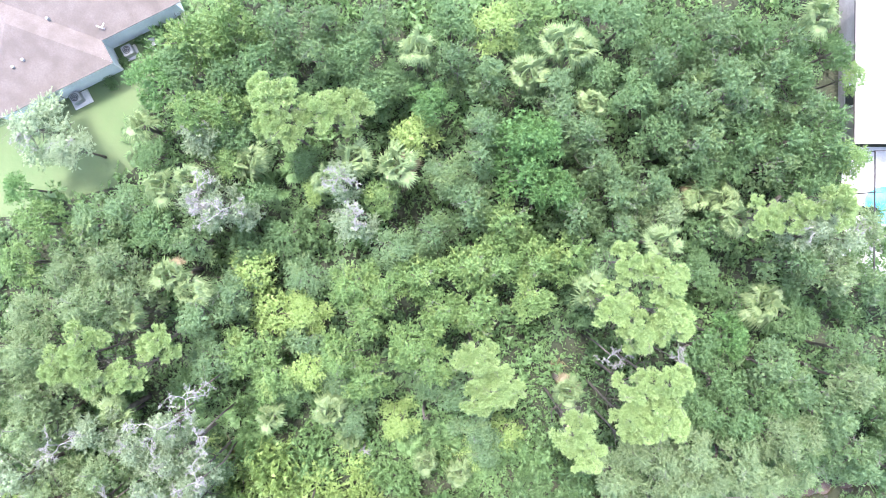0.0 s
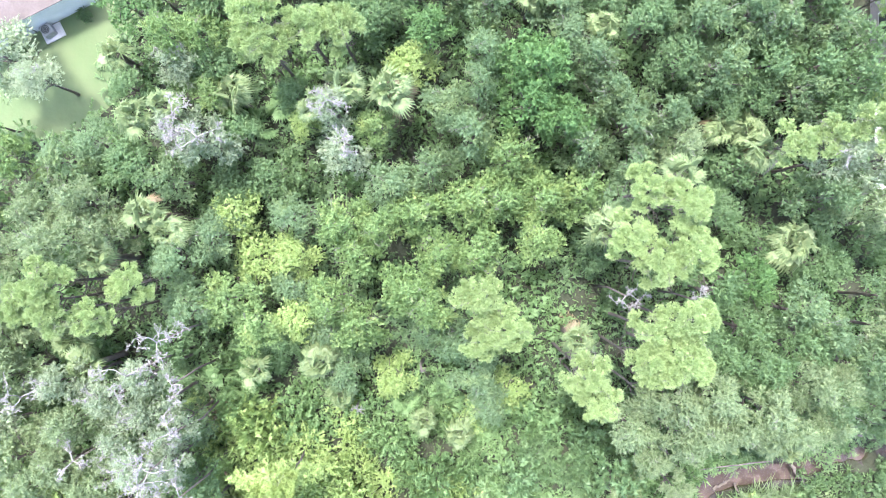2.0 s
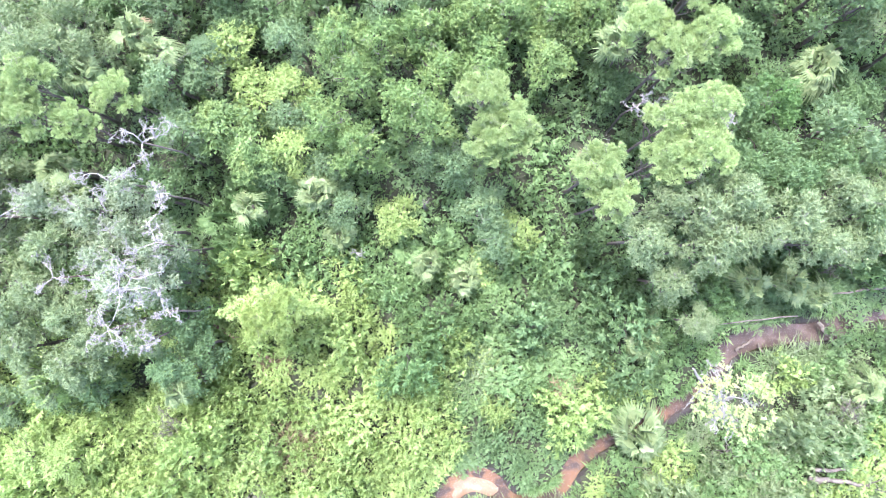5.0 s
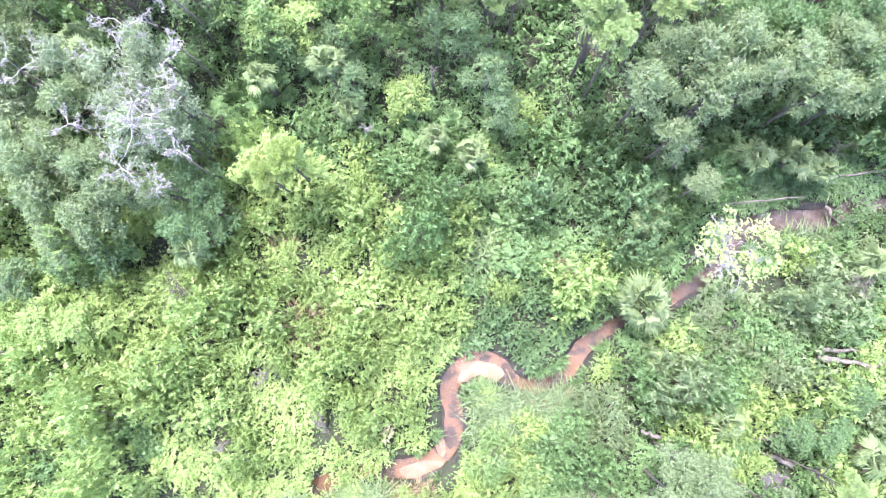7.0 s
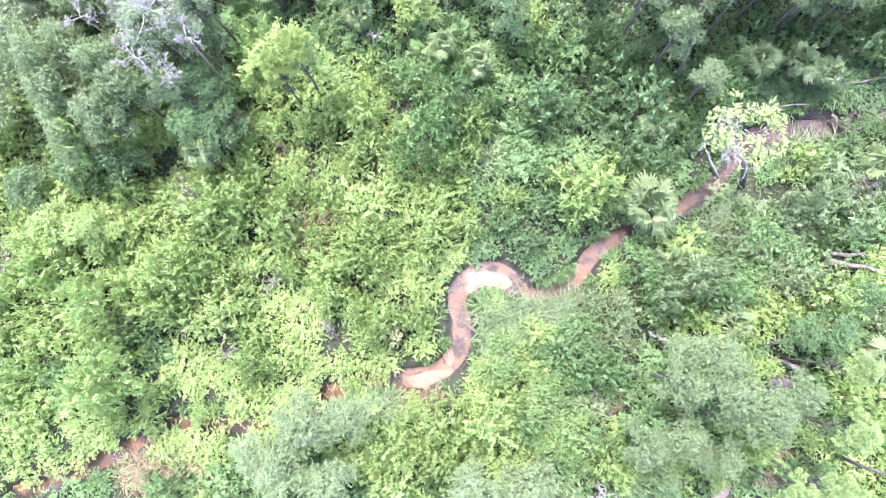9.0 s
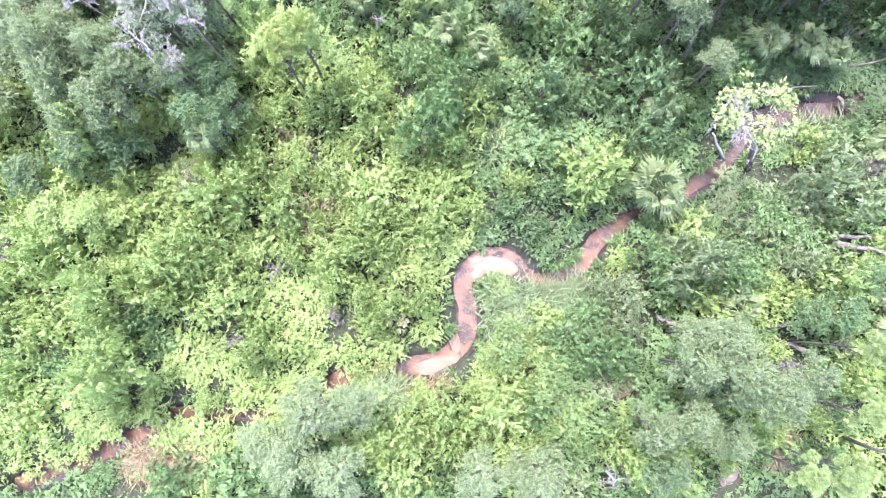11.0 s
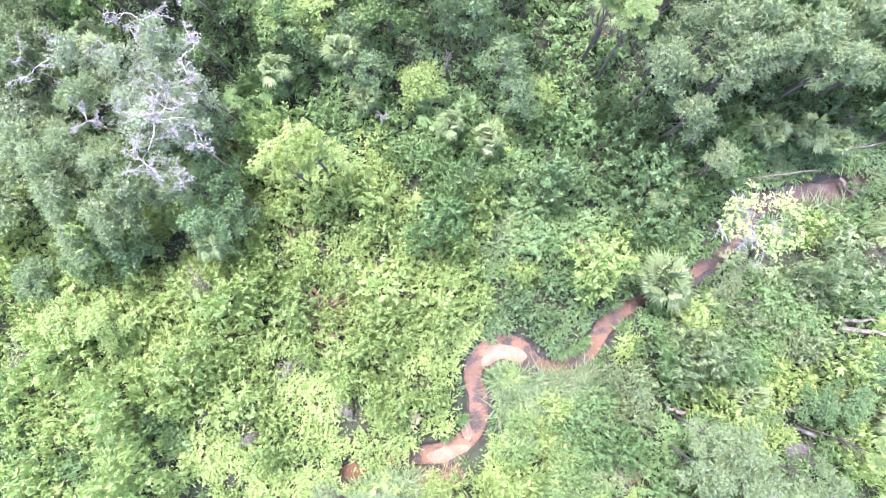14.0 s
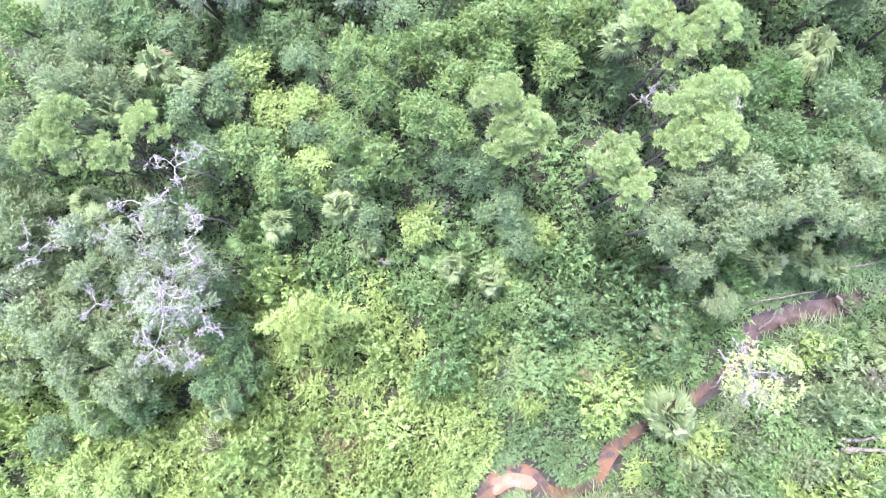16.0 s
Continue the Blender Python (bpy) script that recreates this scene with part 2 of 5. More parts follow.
def billow(rng, spread, top, drop, boughs, bough, tufts, tuft, uneven=0.9):
    """Lobes of a crown in two sizes: rounded boughs over an uneven dome, each bough knobbed with tufts."""
    out = []
    for i in range(boughs):
        q = spread * math.sqrt((i + 0.35) / boughs) * rng.uniform(0.85, 1.12)
        a = 2.39996 * i + rng.uniform(-0.45, 0.45)
        r = bough * rng.uniform(0.75, 1.25)
        c = np.array((q * math.cos(a), q * math.sin(a), top - r - drop * (q / spread) ** 2 * rng.uniform(0.6, 1.4) - rng.uniform(0, uneven) * (i > 0)))
        lean = np.array((math.cos(a), math.sin(a), 0)) * 0.35 * q / spread
        for j in range(tufts):
            h = 1 - 1.25 * (j + 0.5) / tufts
            b = 2.39996 * j + rng.uniform(-0.4, 0.4)
            d = unit(np.array((math.cos(b) * math.sqrt(max(0, 1 - h * h)), math.sin(b) * math.sqrt(max(0, 1 - h * h)), h)) + lean)
            out.append((*(c + d * np.array((1, 1, 0.8)) * r * rng.uniform(0.62, 0.85)), tuft * rng.uniform(0.7, 1.3), *d))
        out.append((*(c - np.array((0, 0, 0.15 * r))), 0.7 * r, 0, 0, 0.3))
    return out


SPECIES = {}


def species(kind, name, label, category, variants, make):
    SPECIES[kind] = (name, label, category, [make(np.random.default_rng(100 * len(SPECIES) + i)) for i in range(variants)])


def bare_twigs(rng, count, length, z):
    """Thin pale branches that show through the top of a crown."""
    out = []
    for _ in range(count):
        c, a, q = Cloud(), rng.uniform(0, 6.283), rng.uniform(0.2, 1.1)
        branch(c, rng, (q * math.cos(a), q * math.sin(a), z - 0.15 - 0.4 * q), (math.cos(a + 0.4), math.sin(a + 0.4), 0.35), length, 0.017, 2, 0.4, 3, 0.0)
        out.append(("twig", c.mesh("twig", TWIG, True), "thin pale bare twig"))
    return out


def broadleaf(mat, length, width, density, boughs=9, bough=0.84, tufts=8, tuft=0.37, drop=2.9, twigs=1, sprig=0.26):
    def make(rng):
        c = Cloud()
        leaves(c, rng, billow(rng, 1.95, 8.0, drop, boughs, bough, tufts, tuft, 1.35), density, length, width, sprig=sprig)
        return [("trunk", trunk_mesh("trunk", rng, 7.2, 2.0, 0.17), ""), ("crown", c.mesh("crown", mat), "")] + bare_twigs(rng, twigs, 1.1, 7.3)
    return make


def lichen_branch(rng, start, way, length, radius):
    """A dead forked branch thick with pale lichen tufts."""
    c = Cloud()
    branch(c, rng, start, way, length, radius, 3, 0.3, 3, 0.06)
    v = np.concatenate(c.v)
    p = v[rng.integers(0, len(v), int(len(v) * 0.55))]
    k = len(p)
    t = unit(rng.normal(size=(k, 3)))
    s = unit(np.cross(t, rng.normal(size=(k, 3)))) * rng.uniform(0.008, 0.02, (k, 1))
    c.quads(np.stack([p - s, p + s, p + t * rng.uniform(0.04, 0.12, (k, 1))], 1))
    return c


def lichened(mat):
    def make(rng):
        parts = broadleaf(mat, 0.20, 0.07, 92, 10, 0.78, 8, 0.35, sprig=0.34)(rng)
        for _ in range(2):
            a = rng.uniform(0, 6.283)
            c = lichen_branch(rng, (0.5 * math.cos(a), 0.5 * math.sin(a), 6.9), (math.cos(a + 0.6), math.sin(a + 0.6), 0.7), 1.15, 0.035)
            parts.append(("dead_branch", c.mesh("dead_branch", LICHEN, True), "bare lichen-white dead branch"))
        return parts
    return make


def pine(rng, mat=PINE):
    c = Cloud()
    needles(c, rng, billow(rng, 1.85, 8.0, 1.8, 9, 0.78, 7, 0.34, 1.1), 19, 0.30, 0.028)
    t = trunk_mesh("trunk", rng, 7.4, 2.2, 0.16, BARK, 9)
    return [("trunk", t, ""), ("crown", c.mesh("crown", mat), "")] + bare_twigs(rng, 3, 1.3, 7.3)


species("oak", "oak_tree", "grey-green oak with a lobed leafy crown", "tree", 4, broadleaf(OAK, 0.18, 0.095, 80, sprig=0.32))
species("gold", "young_oak", "yellow-green oak with bright new leaves", "tree", 4, broadleaf(GOLD, 0.185, 0.10, 78, twigs=2, sprig=0.32))
species("maple", "maple_tree", "fresh green maple with a rounded leafy crown", "tree", 4, broadleaf(MAPLE, 0.19, 0.11, 76, twigs=0, sprig=0.32))
species("laurel", "laurel_tree", "dark green laurel with a dense bushy crown", "tree", 3, broadleaf(DARK, 0.185, 0.10, 78, twigs=0, sprig=0.32))
species("pine", "pine_tree", "tall yellow-green pine with feathery needle tufts", "tree", 4, pine)
species("cypress", "cypress_tree", "lime-green vine-draped cypress with feathery foliage", "tree", 1, lambda rng: pine(rng, CYPRESS))
species("willow", "willow_tree", "silvery grey-green tree with fine narrow leaves", "tree", 3, broadleaf(SILVER, 0.20, 0.066, 98, 10, 0.78, 8, 0.34, sprig=0.34))
species("viny", "vine_clad_tree", "lime-green small tree overgrown with leafy vines", "tree", 2, broadleaf(LIME, 0.185, 0.09, 80, twigs=0, sprig=0.34))
species("lichen", "lichened_oak", "pale grey oak with lichen-white dead branch tops", "tree", 3, lichened(GREY))


def grow(kind, x, y, top, r, group="trees of the wood"):
    name, label, category, variants = SPECIES[kind]
    rng = np.random.default_rng(int(abs(x * 131 + y * 717) * 10))
    height = "tall " if top > 9 and "tall" not in label else "low " if top < 5 else ""
    s = r / 2.62
    ob = root(name, pose(x, y, 0, 0, 0, rng.uniform(0, 360)), height + label, category, group)
    for part_name, data, part_label in variants[rng.integers(len(variants))]:
        piece = part(part_name, data, ob, part_label)
        if part_name == "twig":
            tagged(piece, part_label, kind="stuff")
        if part_name == "trunk":
            piece.scale = (s, s, top / 8.0)
        else:
            deep = s * (1.55 if top > 7 and kind in ("oak", "gold", "maple", "laurel", "willow", "lichen") and part_name == "crown" else 1.0)
            piece.matrix_basis = pose(0, 0, top - 8.0 * deep) @ Matrix.Diagonal((s, s, deep, 1))
    return ob


# ---- ground and creek ----
CREEK = [(-30, -38.6), (-23.7, -35.9), (-20.7, -34.8), (-18.7, -33.8), (-16.4, -32.9), (-13.7, -32.6), (-11.2, -32.6), (-8.5, -31.5), (-6.7, -30.6),
         (-4.6, -30.2), (-2.4, -30.1), (-1.0, -29.0), (-0.65, -27.4), (-0.9, -26.0), (-0.4, -25.0), (0.8, -24.5), (2.0, -24.9), (3.2, -25.6),
         (4.5, -25.5), (5.6, -24.9), (6.3, -23.7), (7.6, -22.7), (9.4, -21.8), (11.2, -21.0), (12.7, -20.1), (13.9, -18.8), (14.8, -17.5),
         (16.5, -16.9), (18.5, -16.7), (20.2, -16.5), (22.5, -15.8), (30, -14.5)]


def smooth_line(points, steps):
    p = np.array([points[0], *points, points[-1]], float)
    out = []
    for i in range(1, len(p) - 2):
        for s in np.arange(steps) / steps:
            out.append(0.5 * (2 * p[i] + (p[i + 1] - p[i - 1]) * s + (2 * p[i - 1] - 5 * p[i] + 4 * p[i + 1] - p[i + 2]) * s * s
                              + (3 * p[i] - p[i - 1] - 3 * p[i + 1] + p[i + 2]) * s ** 3))
    return np.array(out + [p[-1]])


BED = smooth_line(CREEK, 6)


def creek_distance(x, y):
    return np.sqrt(((np.stack([np.ravel(x), np.ravel(y)], 1)[:, None, :] - BED[None]) ** 2).sum(-1)).min(1)


def creek_width(x):
    """Broad in the sandy bend and the upper pool, narrow between."""
    return np.interp(x, (-25, -4, -1, 0, 2, 3.2, 5, 8, 12, 13.8, 15.5, 20, 22.5), (0.85, 0.85, 0.8, 1.05, 1.0, 0.6, 0.64, 0.68, 0.76, 0.66, 0.95, 0.95, 0.7))


gx, gy = np.meshgrid(np.arange(-32, 32.01, 0.333), np.arange(-50, 22.01, 0.333))
gd = creek_distance(gx, gy)
gn = np.array([noise.noise(Vector((x * 0.25, y * 0.25, 0))) * 0.16 + noise.noise(Vector((x * 1.1, y * 1.1, 5))) * 0.07 for x, y in zip(gx.ravel(), gy.ravel())])
flat = np.clip((np.maximum(np.abs(gx) - 29, np.maximum(gy - 19, -47 - gy)).ravel()) / 3 + 1, 0, 1)
yard = ((gy > 2.0) & (np.abs(gx) > 18)).ravel()
gz = np.where(yard, 0.0, gn * (1 - flat)) - 1.0 * np.clip((1.0 - gd / creek_width(gx.ravel())) / 0.4, 0, 1)
ground = Cloud()
nx, ny = gx.shape[1], gx.shape[0]
ground.add(np.stack([gx.ravel(), gy.ravel(), gz], 1), [[j * nx + i, j * nx + i + 1, (j + 1) * nx + i + 1, (j + 1) * nx + i] for j in range(ny - 1) for i in range(nx - 1)])
x0, x1, y0, y1 = gx.min(), gx.max(), gy.min(), gy.max()
FAR = 1800
for a, b, c, d in ((-FAR, FAR, y1, FAR), (-FAR, FAR, -FAR, y0), (-FAR, x0, y0, y1), (x1, FAR, y0, y1)):
    ground.add([(a, c, 0), (b, c, 0), (b, d, 0), (a, d, 0)], [[0, 1, 2, 3]])
tagged(new("ground", ground.mesh("ground", SOIL, True)), "dark leaf-littered forest ground", "ground", kind="structure")

m, n, l, bsdf, out = material("creek_sand")
sand = mix_colour(n, l, noise_fac(n, l, 0.55, 4, 0.38, 0.6, "World"), (0.098, 0.062, 0.042), (0.195, 0.125, 0.083))
# The bed turns from orange-brown to mauve-grey between x 10.5 and 14.5.
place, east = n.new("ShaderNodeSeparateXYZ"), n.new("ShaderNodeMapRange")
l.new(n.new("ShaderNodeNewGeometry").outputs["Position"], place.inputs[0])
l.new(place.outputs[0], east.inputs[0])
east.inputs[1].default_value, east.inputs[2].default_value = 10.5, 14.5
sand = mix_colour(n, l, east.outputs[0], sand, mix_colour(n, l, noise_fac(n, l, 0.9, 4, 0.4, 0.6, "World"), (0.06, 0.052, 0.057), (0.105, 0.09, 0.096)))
sand = mix_colour(n, l, noise_fac(n, l, 1.1, 5, 0.46, 0.57, "World"), sand, (0.05, 0.042, 0.042))
l.new(sand, bsdf.inputs["Base Color"])
bsdf.inputs["Roughness"].default_value = 0.8
bump(n, l, bsdf, noise_fac(n, l, 6, 4, 0.3, 0.7, "World"), 0.4, 0.03)
SAND = m
m, n, l, bsdf, out = material("tea_water")
glass, gl, mx, fr = n.new("ShaderNodeBsdfTransparent"), n.new("ShaderNodeBsdfGlossy"), n.new("ShaderNodeMixShader"), n.new("ShaderNodeFresnel")
glass.inputs["Color"].default_value = (0.86, 0.79, 0.71, 1)
gl.inputs["Roughness"].default_value = 0.12
fr.inputs["IOR"].default_value = 1.36
wave = n.new("ShaderNodeBump")
wave.inputs["Strength"].default_value, wave.inputs["Distance"].default_value = 0.5, 0.05
l.new(noise_fac(n, l, 2.5, 3, 0.3, 0.7, "World"), wave.inputs["Height"])
l.new(wave.outputs[0], gl.inputs["Normal"])
l.new(wave.outputs[0], fr.inputs["Normal"])
l.new(fr.outputs[0], mx.inputs[0])
l.new(glass.outputs[0], mx.inputs[1])
l.new(gl.outputs[0], mx.inputs[2])
l.new(mx.outputs[0], out.inputs["Surface"])
WATER = m


def ribbon(name, mat, half, z, wobble, seed):
    rng = np.random.default_rng(seed)
    c = Cloud()
    t = unit(np.gradient(BED, axis=0))
    side = np.stack([-t[:, 1], t[:, 0]], 1)
    w = half + wobble * np.array([noise.noise(Vector((p[0] * 0.4, p[1] * 0.4, seed))) for p in BED])[:, None]
    w *= creek_width(BED[:, :1])
    across = np.array((-1, -0.5, 0, 0.5, 1))
    rows = [np.column_stack([BED + side * w * k, np.full(len(BED), z + 0.05 * abs(k) * (name == "creek_bed"))]) for k in across]
    v = np.stack(rows, 1).reshape(-1, 3)
    c.add(v, [[i * 5 + j, (i + 1) * 5 + j, (i + 1) * 5 + j + 1, i * 5 + j + 1] for i in range(len(BED) - 1) for j in range(4)])
    return new(name, c.mesh(name, mat, True))


tagged(ribbon("creek_bed", SAND, 0.70, -0.78, 0.25, 3), "orange-brown sandy creek bed, mauve-grey in the east, with dark mud", "creek bed", kind="structure")
tagged(ribbon("water", WATER, 0.74, -0.60, 0.25, 3), "shallow tea-coloured creek water", "water", kind="structure")

# Wet mud whose dark colour includes the shade under the bank.
SHADED_MUD = surface("shaded_wet_mud", (0.028, 0.025, 0.024), (0.06, 0.05, 0.046), 1.6, 0.55, 0.6, 0.03, (0.02, 0.018, 0.018), "World")


def mud_bank(way, seed):
    """The dark wet foot of one bank, of uneven width, with the bank's shade in its colour."""
    c = Cloud()
    t = unit(np.gradient(BED, axis=0))
    side = np.stack([-t[:, 1], t[:, 0]], 1) * way
    wide = creek_width(BED[:, :1])
    waver = np.array([noise.noise(Vector((p[0] * 0.55, p[1] * 0.55, seed))) for p in BED])[:, None]
    rows = [np.column_stack([BED + side * wide * d, z + 0.03 * waver]) for d, z in ((0.62 + 0.5 * waver, -0.63), (0.76 + 0.2 * waver, -0.52), (0.98 + 0 * waver, -0.22))]
    v = np.stack(rows, 1).reshape(-1, 3)
    c.add(v, [[i * 3 + j, (i + 1) * 3 + j, (i + 1) * 3 + j + 1, i * 3 + j + 1] for i in range(len(BED) - 1) for j in range(2)])
    tagged(new("creek_bank", c.mesh("creek_bank", SHADED_MUD, True)), "dark wet mud along the creek bank, bank shade in its colour", "bank", kind="structure")


mud_bank(1, 31.0)
mud_bank(-1, 57.0)

# Sand colour lightened to hold the bright glare on the creek bends.
GLARE_SAND = surface("glare_sand", (0.19, 0.14, 0.11), (0.27, 0.215, 0.178), 1.3, 0.85, 0.4, 0.02, (0.17, 0.115, 0.085), "World")


def sandbar(x, y, long, wide, turn, high):
    """A low mound of sand, its paleness painting the glare in a bend of the creek."""
    c, rng = Cloud(), np.random.default_rng(int(abs(x * 31 + y * 7) * 10))
    v, f = [], []
    for i in range(6):
        for j in range(18):
            a, q = 2 * math.pi * j / 18, i / 5
            w = 1 + 0.22 * noise.noise(Vector((math.cos(a) * 1.3, math.sin(a) * 1.3, x)))
            v.append((long * q * w * math.cos(a), wide * q * w * math.sin(a), high * (1 - q * q) - 0.08 * q + rng.uniform(-0.008, 0.008)))
            if i:
                f.append([(i - 1) * 18 + j, (i - 1) * 18 + (j + 1) % 18, i * 18 + (j + 1) % 18, i * 18 + j])
    c.add(v, f)
    ob = new("sandbar", c.mesh("sandbar", GLARE_SAND, True))
    ob.matrix_basis = pose(x, y, -0.62, 0, 0, turn)
    tagged(ob, "pale sand mound with the creek bend's glare in its colour", "sandbar", kind="structure")


sandbar(0.95, -24.95, 1.25, 0.5, -8, 0.045)
sandbar(0.1, -25.15, 0.55, 0.3, 40, 0.03)
sandbar(-2.3, -30.25, 1.3, 0.42, 8, 0.03)
sandbar(-1.35, -28.9, 0.28, 0.65, 10, 0.05)

# ---- yard and houses ----
lawn = Cloud()
lawn_edge = [(-60, 1.0), (-27, 1.6), (-23.5, 2.6), (-20.5, 3.4), (-18.7, 5.0), (-18.3, 8.0), (-16.8, 11.5), (-14.2, 15.0), (-12, 24), (-60, 24)]
lawn.add([(x, y, 0.03) for x, y in lawn_edge], [list(range(len(lawn_edge)))])
tagged(new("lawn", lawn.mesh("lawn", GRASS)), "mown green back lawn beside the wood", "lawn", kind="structure")


def inside(x, y, polygon):
    hit = False
    for (a, b), (c, d) in zip(polygon, polygon[1:] + polygon[:1]):
        if (b > y) != (d > y) and x < (c - a) * (y - b) / (d - b) + a:
            hit = not hit
    return hit


# ---- trees, from the house yard down to the creek ----
grow("gold", -13.9, 11.1, 8, 2.03)
grow("gold", -12.0, 11.8, 7.5, 1.65)
grow("maple", -16.3, 8.9, 7, 1.54)
grow("laurel", -15.1, 9.6, 6.6, 1.52)
grow("oak", -9.4, 11.8, 8, 1.7)
grow("oak", -7.1, 10.3, 7.6, 1.65)
grow("laurel", -10.5, 9.9, 6.6, 1.56)
grow("laurel", -12.4, 9.2, 6.2, 1.43)
grow("laurel", -5.3, 10.1, 7, 1.68)
grow("oak", -4.0, 11.8, 7.2, 1.5)
grow("oak", -7.0, 12.1, 7.2, 1.4)
grow("laurel", -4.5, 8.5, 6, 1.65)
grow("maple", -1.1, 7.7, 6.2, 1.24)
grow("laurel", -3.0, 9.1, 5, 1.34)
grow("viny", -2.0, 6.1, 5, 1.48)
grow("oak", -0.0, 9.8, 7.6, 1.66)
grow("oak", 1.9, 9.0, 7.4, 1.47)
grow("laurel", 0.0, 12.2, 6.4, 1.64)
grow("viny", 2.4, 11.8, 6.6, 1.56)
grow("gold", 4.2, 12.5, 7, 1.42)
grow("laurel", 4.1, 10.9, 5.4, 1.33)
grow("pine", -8.9, 7.3, 11, 1.4)
grow("pine", -8.4, 5.8, 10.4, 1.37)
grow("pine", -6.8, 6.7, 10, 1.37)
grow("pine", -5.3, 6.9, 9.4, 1.46)
grow("pine", -9.3, 6.1, 10, 1.13)
grow("gold", -13.9, 7.0, 8.6, 1.35)
grow("gold", -12.5, 7.2, 7.6, 1.32)
grow("lichen", -13.6, 5.9, 7.2, 1.4)
grow("laurel", -12.2, 6.0, 6, 1.44)
grow("laurel", -16.7, 4.9, 5.2, 1.19)
grow("gold", -12.5, 4.6, 5.4, 1.25)
grow("lichen", -12.1, 1.8, 8.6, 1.68)
grow("lichen", -13.6, 2.6, 8, 1.31)
grow("laurel", -11.3, 2.5, 5.2, 1.4)
grow("lichen", -5.9, 3.3, 8.6, 1.23)
grow("lichen", -5.3, 1.1, 8.2, 1.38)
grow("viny", -7.5, 3.0, 5.2, 1.05)
grow("gold", -4.0, 2.5, 6.2, 1.24)
grow("laurel", -9.6, 0.2, 4.2, 1.65)
grow("laurel", -11.6, -0.1, 4.2, 1.58)
grow("laurel", -8.2, 4.4, 5, 1.27)
grow("lichen", -22.7, 6.3, 6.4, 2.1)
grow("lichen", -21.0, 5.2, 6, 1.23)
grow("gold", -22.6, 1.2, 7.2, 1.53)
grow("maple", -24.3, 3.1, 5, 1.05)
grow("oak", -20.0, 1.0, 6.2, 1.78)
grow("oak", -18.0, 1.9, 6.2, 1.57)
grow("laurel", -16.4, 0.8, 6.2, 1.71)
grow("gold", -23.8, -1.1, 6.4, 1.36)
grow("willow", -20.8, -1.4, 8, 1.57)
grow("willow", -18.3, -1.2, 8.2, 1.64)
grow("willow", -18.9, -3.1, 10, 1.75)
grow("willow", -17.2, -2.8, 8, 1.51)
grow("willow", -23.0, -3.7, 7, 1.48)
grow("oak", -14.4, 0.1, 6, 1.45)
grow("oak", -12.3, -2.7, 6.4, 1.51)
grow("viny", -11.5, -1.6, 4.6, 1.64)
grow("viny", -10.2, -4.1, 4.6, 1.71)
grow("oak", -8.0, -1.8, 6.4, 1.37)
grow("viny", -8.2, -4.1, 5.4, 1.41)
grow("gold", -5.4, -2.2, 8.3, 1.51)
grow("gold", -3.6, -2.6, 8, 1.32)
grow("gold", -4.8, -3.9, 8, 1.46)
grow("gold", -1.9, -1.9, 8, 1.52)
grow("gold", -0.8, -3.8, 8.2, 1.45)
grow("gold", -2.4, -5.5, 9, 1.49)
grow("gold", -4.6, -7.4, 8, 1.46)
grow("gold", -6.0, -6.1, 8.2, 1.51)
grow("gold", -1.2, -6.4, 9.5, 1.35)
grow("oak", -3.1, -0.3, 7, 1.56)
grow("oak", -1.0, 0.3, 7.2, 1.55)
grow("pine", -18.3, -5.0, 11.3, 1.4)
grow("pine", -18.0, -6.3, 11, 1.22)
grow("pine", -19.8, -6.0, 10.4, 1.11)
grow("pine", -16.6, -6.5, 10, 1.13)
grow("pine", -15.3, -5.1, 9.2, 1.21)
grow("oak", -13.8, -3.9, 7, 1.55)
grow("oak", -13.2, -6.3, 7, 1.62)
grow("gold", -11.4, -6.1, 6.6, 1.64)
grow("gold", -9.9, -7.5, 6.4, 1.51)
grow("oak", -8.3, -5.7, 5.6, 1.47)
grow("viny", -8.0, -7.1, 5.8, 1.39)
grow("laurel", -15.1, -8.6, 4.6, 1.5)
grow("willow", -22.7, -6.0, 8.4, 1.62)
grow("willow", -22.4, -8.3, 8, 1.58)
grow("maple", 3.3, 5.4, 8.8, 1.82)
grow("maple", 4.7, 5.5, 8.8, 1.49)
grow("maple", 3.9, 3.5, 8.6, 1.69)
grow("oak", 1.8, 6.1, 8.6, 1.43)
grow("oak", 1.5, 4.6, 8.4, 1.31)
grow("oak", 7.1, 5.8, 7.6, 1.61)
grow("oak", 7.9, 4.3, 7.4, 1.42)
grow("oak", 1.1, 2.1, 8.5, 1.77)
grow("oak", -0.3, 3.8, 6.5, 1.37)
grow("gold", 2.9, 0.9, 8, 1.66)
grow("maple", 5.6, 2.8, 8, 1.59)
grow("oak", 6.8, 1.6, 7.5, 1.68)
grow("oak", 8.9, 2.5, 7.6, 1.81)
grow("oak", 10.7, 3.1, 7.6, 1.55)
grow("willow", 11.6, 1.8, 7.2, 1.56)
grow("oak", 9.3, 0.6, 7.2, 1.56)
grow("oak", 5.5, 8.5, 6.5, 1.58)
grow("oak", 5.7, 7.0, 6.8, 1.57)
grow("laurel", 8.2, 9.3, 5.4, 1.55)
grow("laurel", 10.0, 8.1, 7, 1.49)
grow("oak", 11.3, 9.7, 7.6, 1.67)
grow("laurel", 12.4, 11.0, 7.4, 1.82)
grow("laurel", 9.6, 12.0, 7, 1.69)
grow("laurel", 7.8, 12.5, 7, 1.62)
grow("oak", 14.3, 11.3, 7.4, 1.81)
grow("oak", 14.4, 9.3, 7.8, 1.8)
